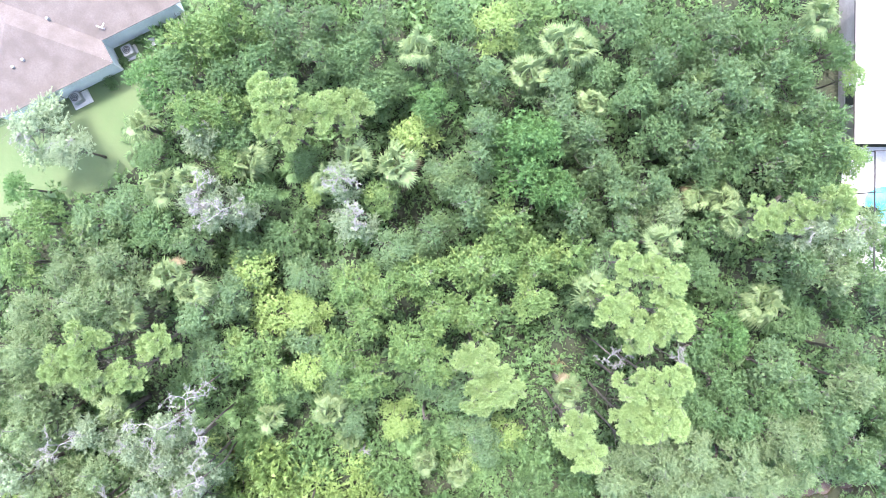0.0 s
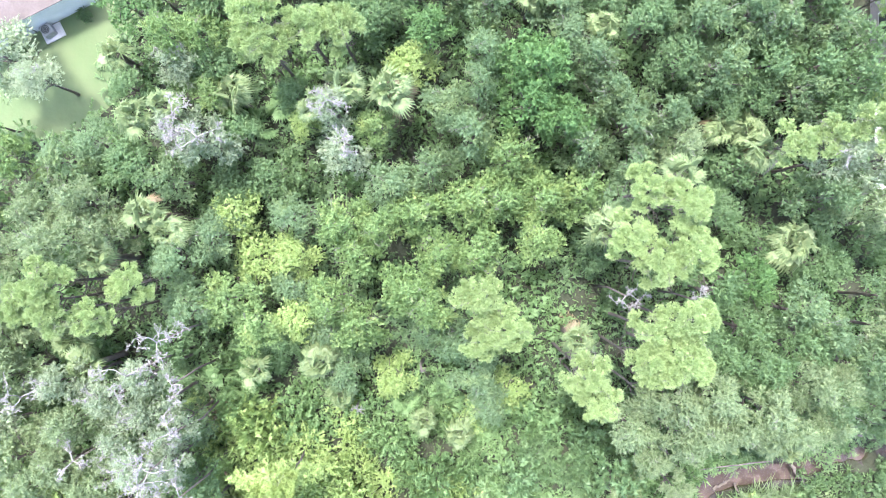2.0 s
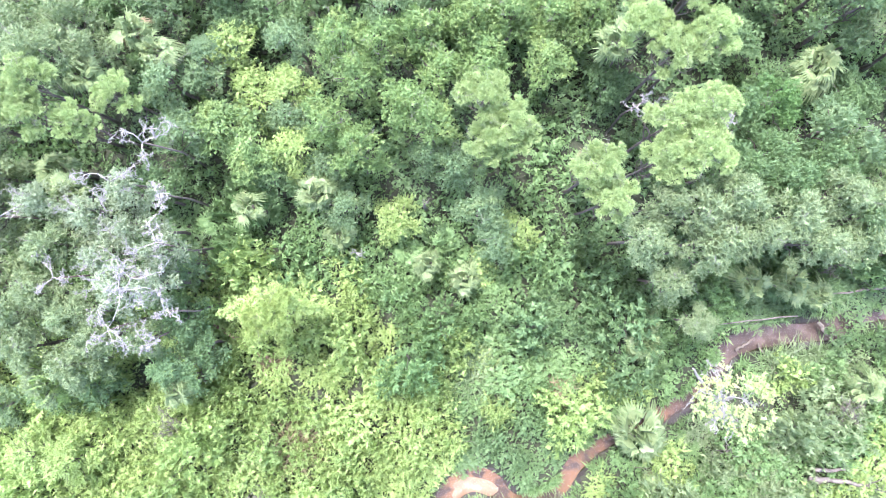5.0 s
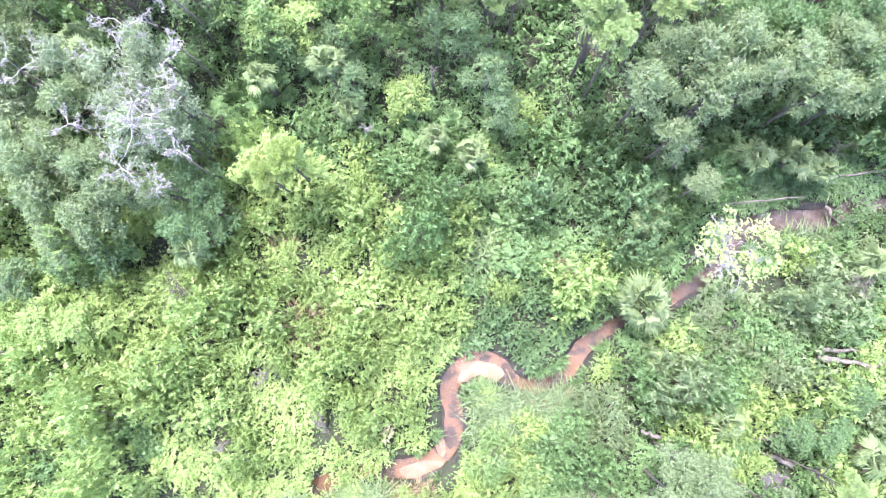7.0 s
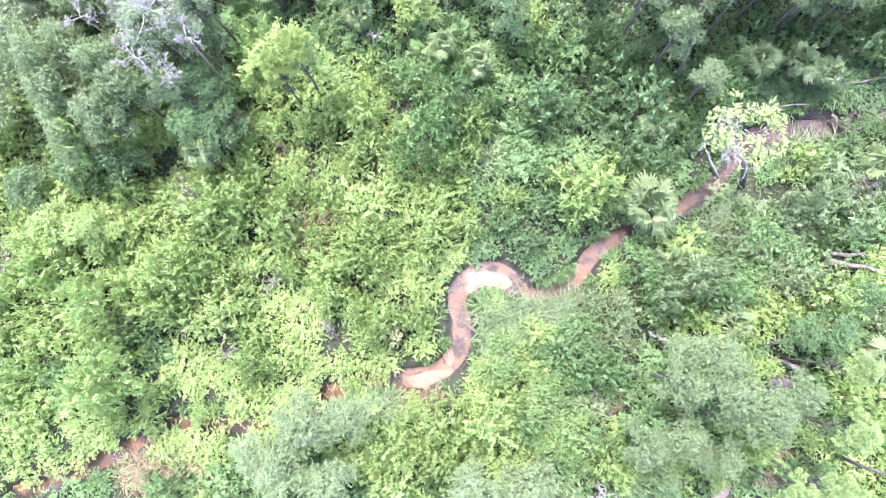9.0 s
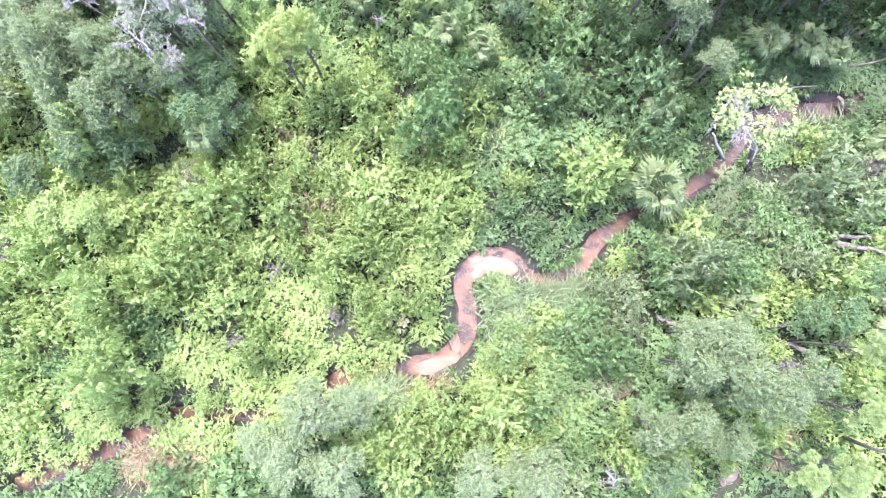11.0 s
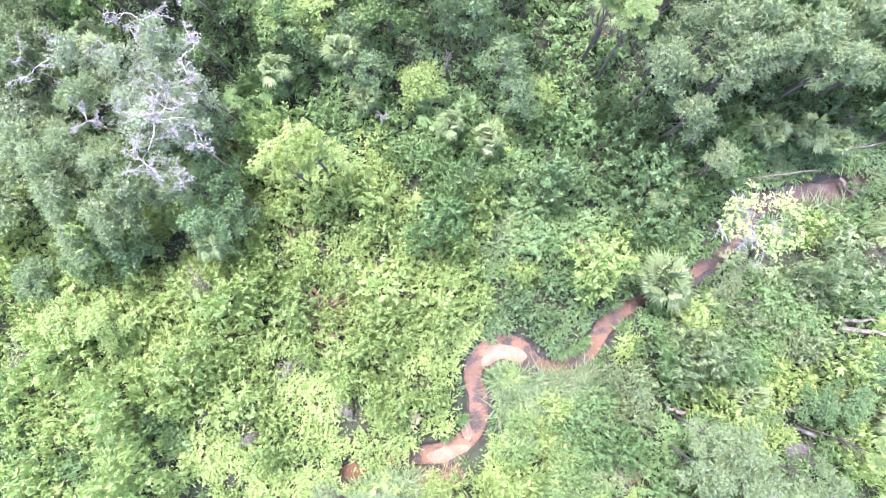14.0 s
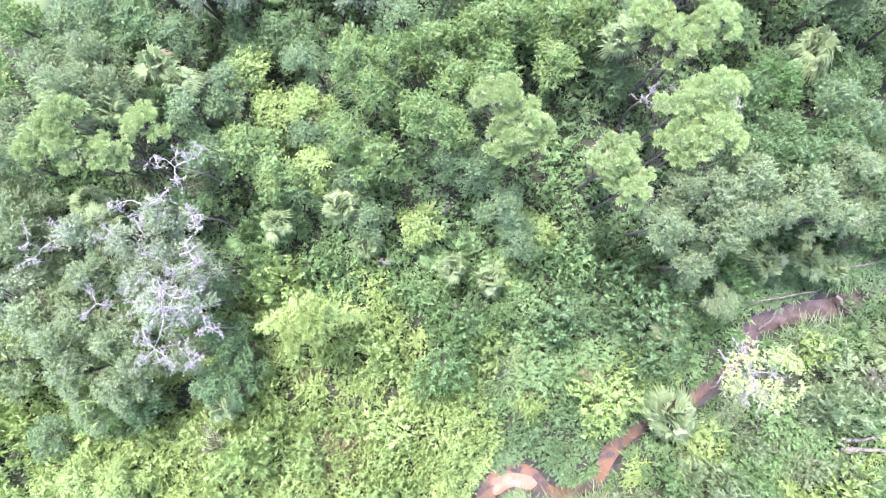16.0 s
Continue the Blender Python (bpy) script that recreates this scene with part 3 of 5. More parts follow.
grow("laurel", 16.4, 11.0, 7.4, 1.82)
grow("oak", 18.3, 11.0, 7.4, 1.69)
grow("oak", 12.6, 7.4, 8.5, 1.84)
grow("oak", 14.6, 7.9, 9, 1.88)
grow("oak", 16.9, 9.4, 8, 1.66)
grow("oak", 13.2, 5.4, 8.2, 1.79)
grow("laurel", 11.5, 6.0, 6.8, 1.57)
grow("oak", 16.3, 7.2, 8.2, 1.66)
grow("laurel", 15.8, 5.6, 7.6, 1.89)
grow("laurel", 18.4, 9.0, 7.8, 1.81)
grow("oak", 19.1, 7.5, 7.8, 1.68)
grow("laurel", 20.8, 10.3, 7.2, 1.36)
grow("gold", 21.7, 9.0, 6.8, 0.96)
grow("laurel", 20.5, 6.6, 7.2, 1.5)
grow("laurel", 18.5, 5.5, 7.6, 1.82)
grow("oak", 17.8, 4.3, 7.2, 1.63)
grow("laurel", 20.2, 4.8, 7.6, 1.82)
grow("gold", 21.8, 4.6, 6.8, 1.17)
grow("laurel", 15.7, 4.2, 5.6, 1.41)
grow("laurel", 13.9, 4.2, 5.6, 1.48)
grow("laurel", 19.9, 3.5, 6, 1.54)
grow("pine", 16.1, 1.3, 9.4, 1.23)
grow("pine", 17.4, 1.5, 10, 1.27)
grow("pine", 18.9, 1.9, 11, 1.43)
grow("lichen", 18.1, 0.6, 10.2, 1.39)
grow("lichen", 20.1, 0.3, 9.6, 1.42)
grow("willow", 21.7, 0.8, 9, 1.31)
grow("oak", 18.5, -1.2, 9, 1.7)
grow("willow", 20.3, -1.6, 9, 1.64)
grow("oak", 21.9, -2.4, 8.4, 1.33)
grow("oak", 8.0, -1.5, 7, 1.5)
grow("gold", 6.6, -0.8, 7.2, 1.56)
grow("gold", 4.7, -0.9, 7.4, 1.62)
grow("gold", 2.7, -1.0, 8, 1.6)
grow("gold", 0.8, -1.4, 8.3, 1.65)
grow("gold", 1.4, -3.8, 8.4, 1.58)
grow("gold", 4.4, -3.2, 6.6, 1.38)
grow("laurel", 7.7, -3.8, 4.4, 1.45)
grow("laurel", 14.0, -1.7, 5, 1.57)
grow("laurel", 15.0, 0.5, 4.8, 1.58)
grow("pine", 7.6, -3.0, 12.2, 1.27)
grow("pine", 9.9, -1.6, 12.8, 1.36)
grow("pine", 8.5, -1.0, 12.4, 1.26)
grow("pine", 8.9, -4.2, 12.4, 1.38)
grow("pine", 10.3, -3.6, 12.6, 1.19)
grow("pine", 1.1, -5.7, 11.2, 1.36)
grow("pine", 2.3, -7.0, 11, 1.37)
grow("pine", 1.2, -7.6, 10.6, 1.19)
grow("pine", 8.7, -7.2, 12.2, 1.39)
grow("pine", 10.0, -6.8, 12.8, 1.37)
grow("pine", 9.8, -8.4, 12.8, 1.37)
grow("pine", 8.4, -8.6, 12, 1.21)
grow("pine", 5.7, -9.0, 12.4, 1.44)
grow("pine", 6.3, -10.2, 12, 1.15)
grow("laurel", 13.3, -5.8, 8, 1.67)
grow("maple", 15.1, -5.3, 7.6, 1.42)
grow("laurel", 14.6, -7.7, 8.2, 1.6)
grow("oak", 17.0, -6.8, 9.2, 1.69)
grow("oak", 18.3, -8.0, 9.2, 1.5)
grow("laurel", 16.9, -8.6, 9, 1.45)
grow("laurel", 12.8, -9.1, 10, 1.6)
grow("laurel", 14.7, -9.5, 10.2, 1.65)
grow("oak", 17.8, -11.0, 10, 1.67)
grow("oak", 20.1, -9.6, 9.4, 1.83)
grow("willow", 21.6, -7.6, 9, 1.51)
grow("oak", 21.9, -6.2, 7.6, 1.36)
grow("laurel", 17.0, -3.8, 4.6, 1.66)
grow("laurel", 20.0, -4.6, 4.4, 1.6)
grow("oak", 21.9, -11.9, 8.6, 1.67)
grow("willow", 8.1, -11.8, 11, 1.37)
grow("willow", 8.8, -10.4, 11.6, 1.09)
grow("willow", 10.1, -10.6, 12, 1.38)
grow("willow", 11.2, -11.9, 11.6, 1.29)
grow("willow", 11.7, -10.2, 12.4, 1.36)
grow("willow", 10.5, -12.4, 11, 1.26)
grow("willow", 12.6, -11.8, 11.6, 1.13)
grow("willow", 14.2, -10.9, 11.6, 1.44)
grow("willow", 16.4, -10.0, 11, 1.37)
grow("willow", 15.5, -12.1, 10.8, 1.27)
grow("willow", 17.6, -12.0, 10, 1.19)
grow("laurel", 14.1, -9.1, 10.2, 1.29)
grow("laurel", 12.3, -8.6, 10, 1.25)
grow("willow", 9.5, -13.7, 9, 1.23)
grow("willow", 11.1, -15.7, 7, 1)
grow("willow", 18.2, -10.1, 9.6, 1.2)
grow("oak", 0.0, -8.1, 7.8, 1.32)
grow("oak", 1.1, -10.1, 6.6, 1.37)
grow("oak", 1.9, -11.7, 5.6, 1.28)
grow("oak", -1.5, -7.8, 7.2, 1.05)
grow("oak", -5.8, -9.9, 5, 1.37)
grow("oak", -6.6, -8.1, 5.2, 1.36)
grow("viny", 2.9, -11.3, 3.8, 1.4)
grow("laurel", -9.2, -8.4, 4.6, 1.31)
grow("maple", -10.5, -9.8, 4, 1.14)
grow("viny", -3.1, -10.5, 3.6, 1.41)
grow("lichen", -18.7, -9.9, 9, 1.39)
grow("lichen", -16.6, -10.6, 9.4, 1.43)
grow("lichen", -14.7, -9.5, 9.6, 1.2)
grow("willow", -18.4, -11.8, 9.2, 1.49)
grow("lichen", -15.8, -12.2, 9.6, 1.37)
grow("lichen", -14.4, -11.1, 9.4, 1.27)
grow("lichen", -13.4, -12.1, 9.4, 1.21)
grow("lichen", -14.9, -13.7, 10.4, 1.45)
grow("willow", -17.4, -14.9, 9.4, 1.43)
grow("willow", -19.2, -14.0, 8.8, 1.4)
grow("lichen", -13.5, -13.6, 10, 1.13)
grow("willow", -16.5, -16.2, 9, 1.51)
grow("willow", -14.3, -16.1, 8.6, 1.19)
grow("oak", -13.4, -12.7, 5.4, 1.22)
grow("laurel", -13.3, -15.4, 6.6, 1.37)
grow("laurel", -12.5, -16.8, 5.4, 1.23)
grow("cypress", -8.2, -14.8, 9.2, 1.19)
grow("cypress", -9.1, -15.5, 8.4, 0.98)
grow("willow", -20.1, -14.9, 9.4, 1.56)
grow("willow", -19.8, -16.5, 8.8, 1.58)
grow("willow", -17.7, -17.4, 8.6, 1.4)
grow("willow", -19.5, -18.3, 7.4, 1.39)
grow("laurel", -13.6, -17.6, 7, 1.21)
grow("laurel", -12.8, -18.1, 6, 1.05)
grow("laurel", -18.2, -18.7, 4.4, 1.62)
grow("laurel", -20.7, -19.0, 4, 1.51)
grow("viny", -21.6, -22.2, 4.6, 1.48)
grow("viny", -19.5, -22.6, 5, 1.4)
grow("oak", -23.6, -20.0, 3.6, 1.33)
grow("willow", -8.0, -32.0, 7, 1.68)
grow("willow", -6.1, -31.7, 6.4, 1.34)
grow("willow", -9.2, -34.2, 6.4, 1.58)
grow("willow", -10.7, -33.5, 5.6, 1.21)
grow("willow", -6.9, -34.8, 6, 1.59)
grow("gold", 1.3, -29.2, 3.6, 1.56)
grow("gold", 3.2, -31.4, 4, 1.59)
grow("gold", 4.4, -32.9, 4, 1.58)
grow("viny", 1.0, -32.2, 3.6, 1.43)
grow("willow", -0.1, -35.3, 4.6, 1.63)
grow("willow", 2.7, -35.3, 4.6, 1.62)
grow("willow", 9.8, -28.5, 9, 1.22)
grow("willow", 9.3, -29.9, 9.6, 1.3)
grow("willow", 10.7, -28.9, 10.4, 1.32)
grow("willow", 10.7, -30.3, 11.8, 1.31)
grow("willow", 12.0, -31.0, 12.2, 1.24)
grow("willow", 13.5, -30.2, 11, 1.09)
grow("willow", 7.8, -32.8, 8, 1.25)
grow("willow", 9.5, -32.4, 8.4, 1.23)
grow("willow", 10.8, -33.0, 9, 1.15)
grow("pine", 16.1, -29.1, 10, 0.92)
grow("pine", 15.7, -31.7, 10.4, 1)
grow("pine", 15.2, -34.3, 9.4, 1.12)
grow("pine", 13.7, -34.4, 9, 0.99)
grow("oak", 8.3, -34.7, 7.4, 1.27)
grow("laurel", 17.7, -27.6, 4.6, 1.31)
grow("laurel", 16.3, -27.8, 4.2, 1.14)
grow("laurel", 19.3, -25.9, 4, 1.08)


grow("willow", -22.5, -9.8, 8.4, 2.1)
grow("lichen", -23.4, -12.6, 8, 2.1)
grow("willow", -21.6, -13.8, 8.4, 2)
grow("willow", -25, -7, 8, 2.1)
grow("willow", -24.6, -15.8, 7, 2.1)
grow("willow", -26.2, -11, 7.4, 2.1)
grow("oak", 24.8, -9.8, 8.4, 2)
grow("oak", 24.6, -12.8, 8, 2)
grow("laurel", 25.4, -2.6, 6.4, 1.6)


# ---- undergrowth, shrubs and vines ----
def bush(mat, length, width, density, boughs, tufts, sprig=0.3, each=10, arch=0.15):
    def make(rng):
        c = Cloud()
        lobes = [(x, y, max(z, 0.2), *rest) for x, y, z, *rest in billow(rng, 0.95, 1.75, 0.8, boughs, 0.52, tufts, 0.26, 0.35)]
        leaves(c, rng, lobes, density, length, width, 0.3, 0.5, -0.1, 0.5, sprig, each, arch)
        stem = Cloud()
        branch(stem, rng, (0, 0, -0.1), (0.1, 0.1, 1.0), 1.1, 0.035, 2, 0.25, 3, 0.15)
        return c.mesh("foliage", mat), stem.mesh("stem", BARK, True)
    return make


BUSHES = {
    "lime": [bush(LIME, 0.118, 0.06, 150, 6, 5, 0.36, 12, 0.3)(np.random.default_rng(900 + i)) for i in range(5)],
    "green": [bush(SHRUB, 0.135, 0.072, 128, 6, 5)(np.random.default_rng(920 + i)) for i in range(5)],
    "dark": [bush(DARK, 0.165, 0.08, 108, 6, 5)(np.random.default_rng(940 + i)) for i in range(4)],
    "grey": [bush(SILVER, 0.17, 0.058, 125, 6, 5)(np.random.default_rng(960 + i)) for i in range(3)],
}
BUSH_LABEL = {"lime": "bright lime-green vine-covered shrub", "green": "leafy mid-green creekside shrub", "dark": "dark green shrub in the wood's shade", "grey": "grey-green shrub with narrow leaves"}
rng = np.random.default_rng(77)


def bush_kind(x, y):
    """Sunlit vines spread west of the creek; shade-loving shrubs towards the wood, coloured darker in the east for its
    shade.
    """
    v = noise.noise(Vector((x * 0.16, y * 0.16, 3.0))) + rng.uniform(-0.25, 0.25)
    if y > -10:
        return "dark" if v < 0.1 else "green"
    drift = 2.6 * noise.noise(Vector((y * 0.3, x * 0.3, 21.0))) + rng.uniform(-2.4, 2.4)
    if x + drift < 2 and -35 < y < -15 and y + 0.6 * drift < -17.5 - 0.35 * (x + 3):
        return "lime" if v > (-0.85 if x > -15 else -0.42) else "green"
    if x > 3 and y < -26:
        return "grey" if v > 0.22 else "lime" if v < -0.12 else "green"
    # Mostly dark leaves here, to put the eastern wood's shade into the colour.
    if x > 6 and y > -18.5:
        return "dark" if v < 0.3 else "green"
    if x > 8 and y < -18:
        return "lime" if v > 0.12 else "grey" if v < -0.2 else "green"
    if y > -13:
        return "green" if v > -0.1 else "dark"
    return "lime" if v > 0.12 else "dark" if v < -0.34 else "green"


HOLES = [(-14.3, -21.5), (-17.3, -25.4), (-14.9, -27.3), (-12.7, -28.7), (-10.6, -25.0), (-7.5, -27.6)]  # gaps filled with dead brush
OPEN = [(18.8, -24.1), (20.2, -24.3), (16.0, -29.3), (15.8, -28.2), (6.5, -31.1), (9.4, -27.9), (12.8, -35.5), (7.5, -31.5), (15.0, -34.5)]  # round fallen logs
spots = []
for _ in range(40000):
    x, y = rng.uniform(-30, 29), rng.uniform(-42, 15)
    if inside(x, y, lawn_edge) or (x > 22.6 and y > 0.5):
        continue
    gap = 1.28 if -36 < y < -12 else 2.05
    if creek_distance(x, y)[0] < ((1.4 if x < 9 else 1.15 if x < 14.5 else 1.6) if -4 < x < 20.2 else 0.6) or (x - 16.4) ** 2 + (y + 30.8) ** 2 < 1.0 or ((x - 2.6) / 1.5) ** 2 + ((y + 26.9) / 0.8) ** 2 < 1.0 or any((a - x) ** 2 + (b - y) ** 2 < 1.1 for a, b in HOLES + OPEN) or any((a - x) ** 2 + (b - y) ** 2 < gap * gap for a, b in spots):
        continue
    spots.append((x, y))


def shrub_pose(x, y):
    near = min(1.0, max(0.45 if -4 < x < 19.6 else 0.62, (creek_distance(x, y)[0] - 0.5) / 2.0))
    tall = (0.55 + 2.6 * max(0, noise.noise(Vector((x * 0.36, y * 0.36, 9))) + 0.32)) * near ** 1.3 * rng.uniform(0.75, 1.25)
    wide = (1.0 if -36 < y < -13 else 1.4) * rng.uniform(0.8, 1.15) * (0.6 + 0.4 * near)
    if near == 1.0 and -36 < y < -13 and rng.uniform() < 0.22:
        wide, tall = wide * 1.45, tall * 1.6
    return pose(x, y, -0.05, 0, 0, rng.uniform(0, 360)) @ Matrix.Diagonal((wide, wide, tall, 1))


thicket = {kind: Cloud() for kind in BUSHES}
single = [(x, y) for x, y in spots if -21 < x < 17 and -35 < y < -14][:300]
for x, y in spots:
    kind, m = bush_kind(x, y), shrub_pose(x, y)
    if (x, y) in single:
        ob = root("shrub", m, BUSH_LABEL[kind], "shrub", kind + " shrubs")
        for name, data in zip(("foliage", "stem"), BUSHES[kind][rng.integers(len(BUSHES[kind]))]):
            part(name, data, ob)
    else:
        sub = Cloud()
        top = 1.5
        lobes = [(a, b, max(c, 0.25), r) for a, b, c, r in dome(rng, 8, 1.15, top, top * 0.45, 0.3, 0.6)]
        leaves(sub, rng, lobes, 104 if y < -10 else 62, 0.165 if y < -10 else 0.16, 0.076 if y < -10 else 0.08, 0.3, 0.5, -0.1, 0.58, 0.34)
        thicket[kind].join(sub, m)
for kind, cloud in thicket.items():
    mat = BUSHES[kind][0][0].materials[0]
    tagged(new("shrub_thicket", cloud.mesh("shrub_thicket", mat)), "dense thicket of " + BUSH_LABEL[kind] + "s", "thicket", kind="stuff")

litter = Cloud()
k = 80000
pts = np.stack([rng.uniform(-30, 29, k), rng.uniform(-42, 15, k)], 1)
d = creek_distance(pts[:, 0], pts[:, 1])
ok = (d > 0.85) & np.array([not inside(x, y, lawn_edge) and not (x > 22.6 and y > 0.5) for x, y in pts])
p = np.column_stack([pts[ok], rng.uniform(0.05, 0.6, ok.sum())])
k = len(p)
nrm = unit(np.array((0, 0, 0.8)) + rng.normal(size=(k, 3)) * 0.5)
t = unit(np.cross(nrm, rng.normal(size=(k, 3))))
b = np.cross(nrm, t)
ln, wd = rng.uniform(0.13, 0.28, (k, 1)), rng.uniform(0.06, 0.11, (k, 1))
litter.quads(np.stack([p - t * ln * 0.5, p + b * wd * 0.5, p + t * ln * 0.5 - np.array((0, 0, 0.08)), p - b * wd * 0.5], 1))
tagged(new("undergrowth", litter.mesh("undergrowth", SHRUB)), "low green weeds and ferns covering the ground", "undergrowth", kind="stuff")


# ---- palms ----
def fan(cloud, rng, base, way, size, segments=13, droop=0.35):
    """One fan leaf: a short stalk and a hand of narrow blades with drooping tips."""
    way = unit(np.array(way, float))
    side = unit(np.cross(way, (0, 0, 1.0)) + rng.normal(size=3) * 0.45)
    lift = np.cross(side, way)
    hub = np.array(base) + way * size * 0.36
    tube(cloud, [np.array(base), hub], [0.022, 0.014], 3)
    for a in np.linspace(-0.95, 0.95, segments):
        d = unit(way * math.cos(a) + side * math.sin(a))
        ln = size * (0.64 - 0.14 * abs(a)) * rng.uniform(0.85, 1.1)
        w = unit(np.cross(d, lift)) * size * 0.036
        mid = hub + d * ln * 0.55 + lift * 0.03 * size
        tip = hub + d * ln - np.array((0, 0, droop)) * ln * rng.uniform(0.5, 1.4)
        cloud.quads(np.stack([np.stack([hub - w * 0.4, hub + w * 0.4, mid + w, mid - w])], 0))
        cloud.quads(np.stack([np.stack([mid - w, mid + w, tip])], 0))


def palm_crown(rng, count, size, mat, low=-0.35, high=1.35, droop=0.35):
    c = Cloud()
    for i in range(count):
        a = 2.39996 * i + rng.uniform(-0.5, 0.5)
        e = low + (high - low) * i / count + rng.uniform(-0.15, 0.15)
        fan(c, rng, (0, 0, 0.12 * i / count), (math.cos(a) * math.cos(e), math.sin(a) * math.cos(e), math.sin(e)), size * rng.uniform(0.6, 1.15), 13, droop * rng.uniform(0.5, 2.2))
    return c.mesh("crown", mat)


PALM_CROWNS = [palm_crown(np.random.default_rng(300 + i), 30, 1.5, PALM, -0.5, 1.35, 0.5) for i in range(3)]
PALM_SKIRT = [palm_crown(np.random.default_rng(310 + i), 9, 1.3, STRAW, -1.1, -0.5, 0.6) for i in range(2)]
PALMETTO = [palm_crown(np.random.default_rng(320 + i), 15, 1.0, SHRUB, 0.15, 1.2, 0.2) for i in range(3)]


def palm_tree(x, y, top, size=1.0, lean=(0, 0), dry=False):
    rng = np.random.default_rng(int(abs(x * 37 + y * 91) * 10))
    ob = root("palm_tree", pose(x + lean[0], y + lean[1], 0), "cabbage palm with stiff fan leaves" + (" and a skirt of dry fronds" if dry else " on a grey trunk"), "palm tree", "cabbage palms")
    c = Cloud()
    pts = [np.array((-lean[0] * s ** 1.5, -lean[1] * s ** 1.5, (top - 0.6) * s - 0.2 * (s == 0))) for s in (0, 0.2, 0.4, 0.6, 0.8, 1.0)]
    tube(c, pts, [0.22, 0.17, 0.16, 0.16, 0.17, 0.19], 10)
    part("trunk", c.mesh("trunk", BARK, True), ob)
    crown = part("crown", PALM_CROWNS[rng.integers(3)], ob)
    crown.matrix_basis = pose(-lean[0], -lean[1], top - 0.55, rng.uniform(-14, 14), rng.uniform(-14, 14), rng.uniform(0, 360)) @ Matrix.Scale(size * 0.84, 4)
    if dry:
        skirt = part("dry_fronds", PALM_SKIRT[rng.integers(2)], ob, "brown dry hanging fronds")
        skirt.matrix_basis = pose(-lean[0], -lean[1], top - 0.7, 0, 0, rng.uniform(0, 360)) @ Matrix.Scale(size, 4)
    return ob


palm_tree(8.7, -21.3, 3.4, 1.55, (0.9, -1.0))
palm_tree(9.9, -24.5, 2.8, 0.85, (0.4, 0.2), True)
palm_tree(12.9, -27.2, 3.2, 0.95, (0.3, 0.2), True)
palm_tree(11.6, -26.5, 2.6, 0.8, (0.2, -0.2), True)
palm_tree(20.2, -29.0, 3.0, 1.0, (0.3, 0.3), True)
palm_tree(20.8, -19.2, 2.6, 0.95, (0.2, 0.2))
palm_tree(14.9, -23.4, 2.0, 0.7, (0.1, 0.2), True)
palm_tree(17.2, -21.2, 2.2, 0.75, (0.1, 0.1))
palm_tree(-1.8, 10.4, 6.6, 1.05)
palm_tree(4.3, 9.2, 5.8, 1.15)
palm_tree(5.9, 10.8, 6.2, 1.15)
palm_tree(6.9, 10.4, 6.2, 1.05)
palm_tree(-2.9, 4.3, 6.6, 1.2, (0, 0), True)
palm_tree(-5.3, 4.7, 6.4, 1.1)
palm_tree(-15.7, 3.1, 6.2, 1)
palm_tree(-13.9, 3.4, 7.6, 0.8)
palm_tree(19.4, 11.9, 7.6, 1.05)
palm_tree(11.2, 0.0, 7.4, 1.05)
palm_tree(-11.3, 4.5, 4.7, 1.1)
palm_tree(-17.3, 6.6, 4.6, 0.9)
palm_tree(-15.3, -1.7, 6.2, 1, (0, 0), True)
palm_tree(-14.3, -2.7, 6.2, 0.95)
palm_tree(-17.5, -3.9, 6.9, 0.95, (0, 0), True)
palm_tree(17.4, -3.3, 4.9, 1.3)
palm_tree(7.9, 7.8, 5.2, 0.9)
palm_tree(14.1, 2.6, 4.2, 0.9, (0, 0), True)
palm_tree(15.7, 1.3, 5.7, 1, (0, 0), True)
palm_tree(15.4, 2.5, 4.4, 0.9)
palm_tree(-6.7, 3.4, 7.1, 0.8)
palm_tree(-18.5, -9.4, 6.1, 1)
palm_tree(6.3, -8.2, 6.1, 0.9, (0, 0), True)
palm_tree(-19.5, -8.0, 4.8, 1.2)
palm_tree(-6.9, -9.5, 5.2, 0.95)
palm_tree(-10.3, -9.9, 4.2, 0.9)
palm_tree(-6.0, -11.3, 3.4, 0.8)
palm_tree(7.4, -2.6, 6.7, 1.1)
palm_tree(16.5, -11.4, 4.9, 0.9)
palm_tree(9.5, -15.9, 3.0, 0.8)
palm_tree(0.4, -13.5, 3.0, 0.9)
palm_tree(9.5, -16.9, 3.2, 0.9)
palm_tree(14.6, -13.8, 3.4, 1)
palm_tree(16.6, -14.0, 3.4, 1)
palm_tree(18.0, -14.6, 3.2, 0.9)
palm_tree(-1.5, -12.8, 3.2, 0.8)
palm_tree(-13.5, -18.8, 5.6, 0.8)


def palmetto(x, y, size=1.0, z=0.0):
    rng = np.random.default_rng(int(abs(x * 53 + y * 29) * 10))
    ob = new("palmetto", PALMETTO[rng.integers(3)])
    ob.matrix_basis = pose(x, y, z, 0, 0, rng.uniform(0, 360)) @ Matrix.Scale(size * 1.3, 4)
    return tagged(ob, "low saw palmetto with green fan leaves", "palmetto", "saw palmettos")


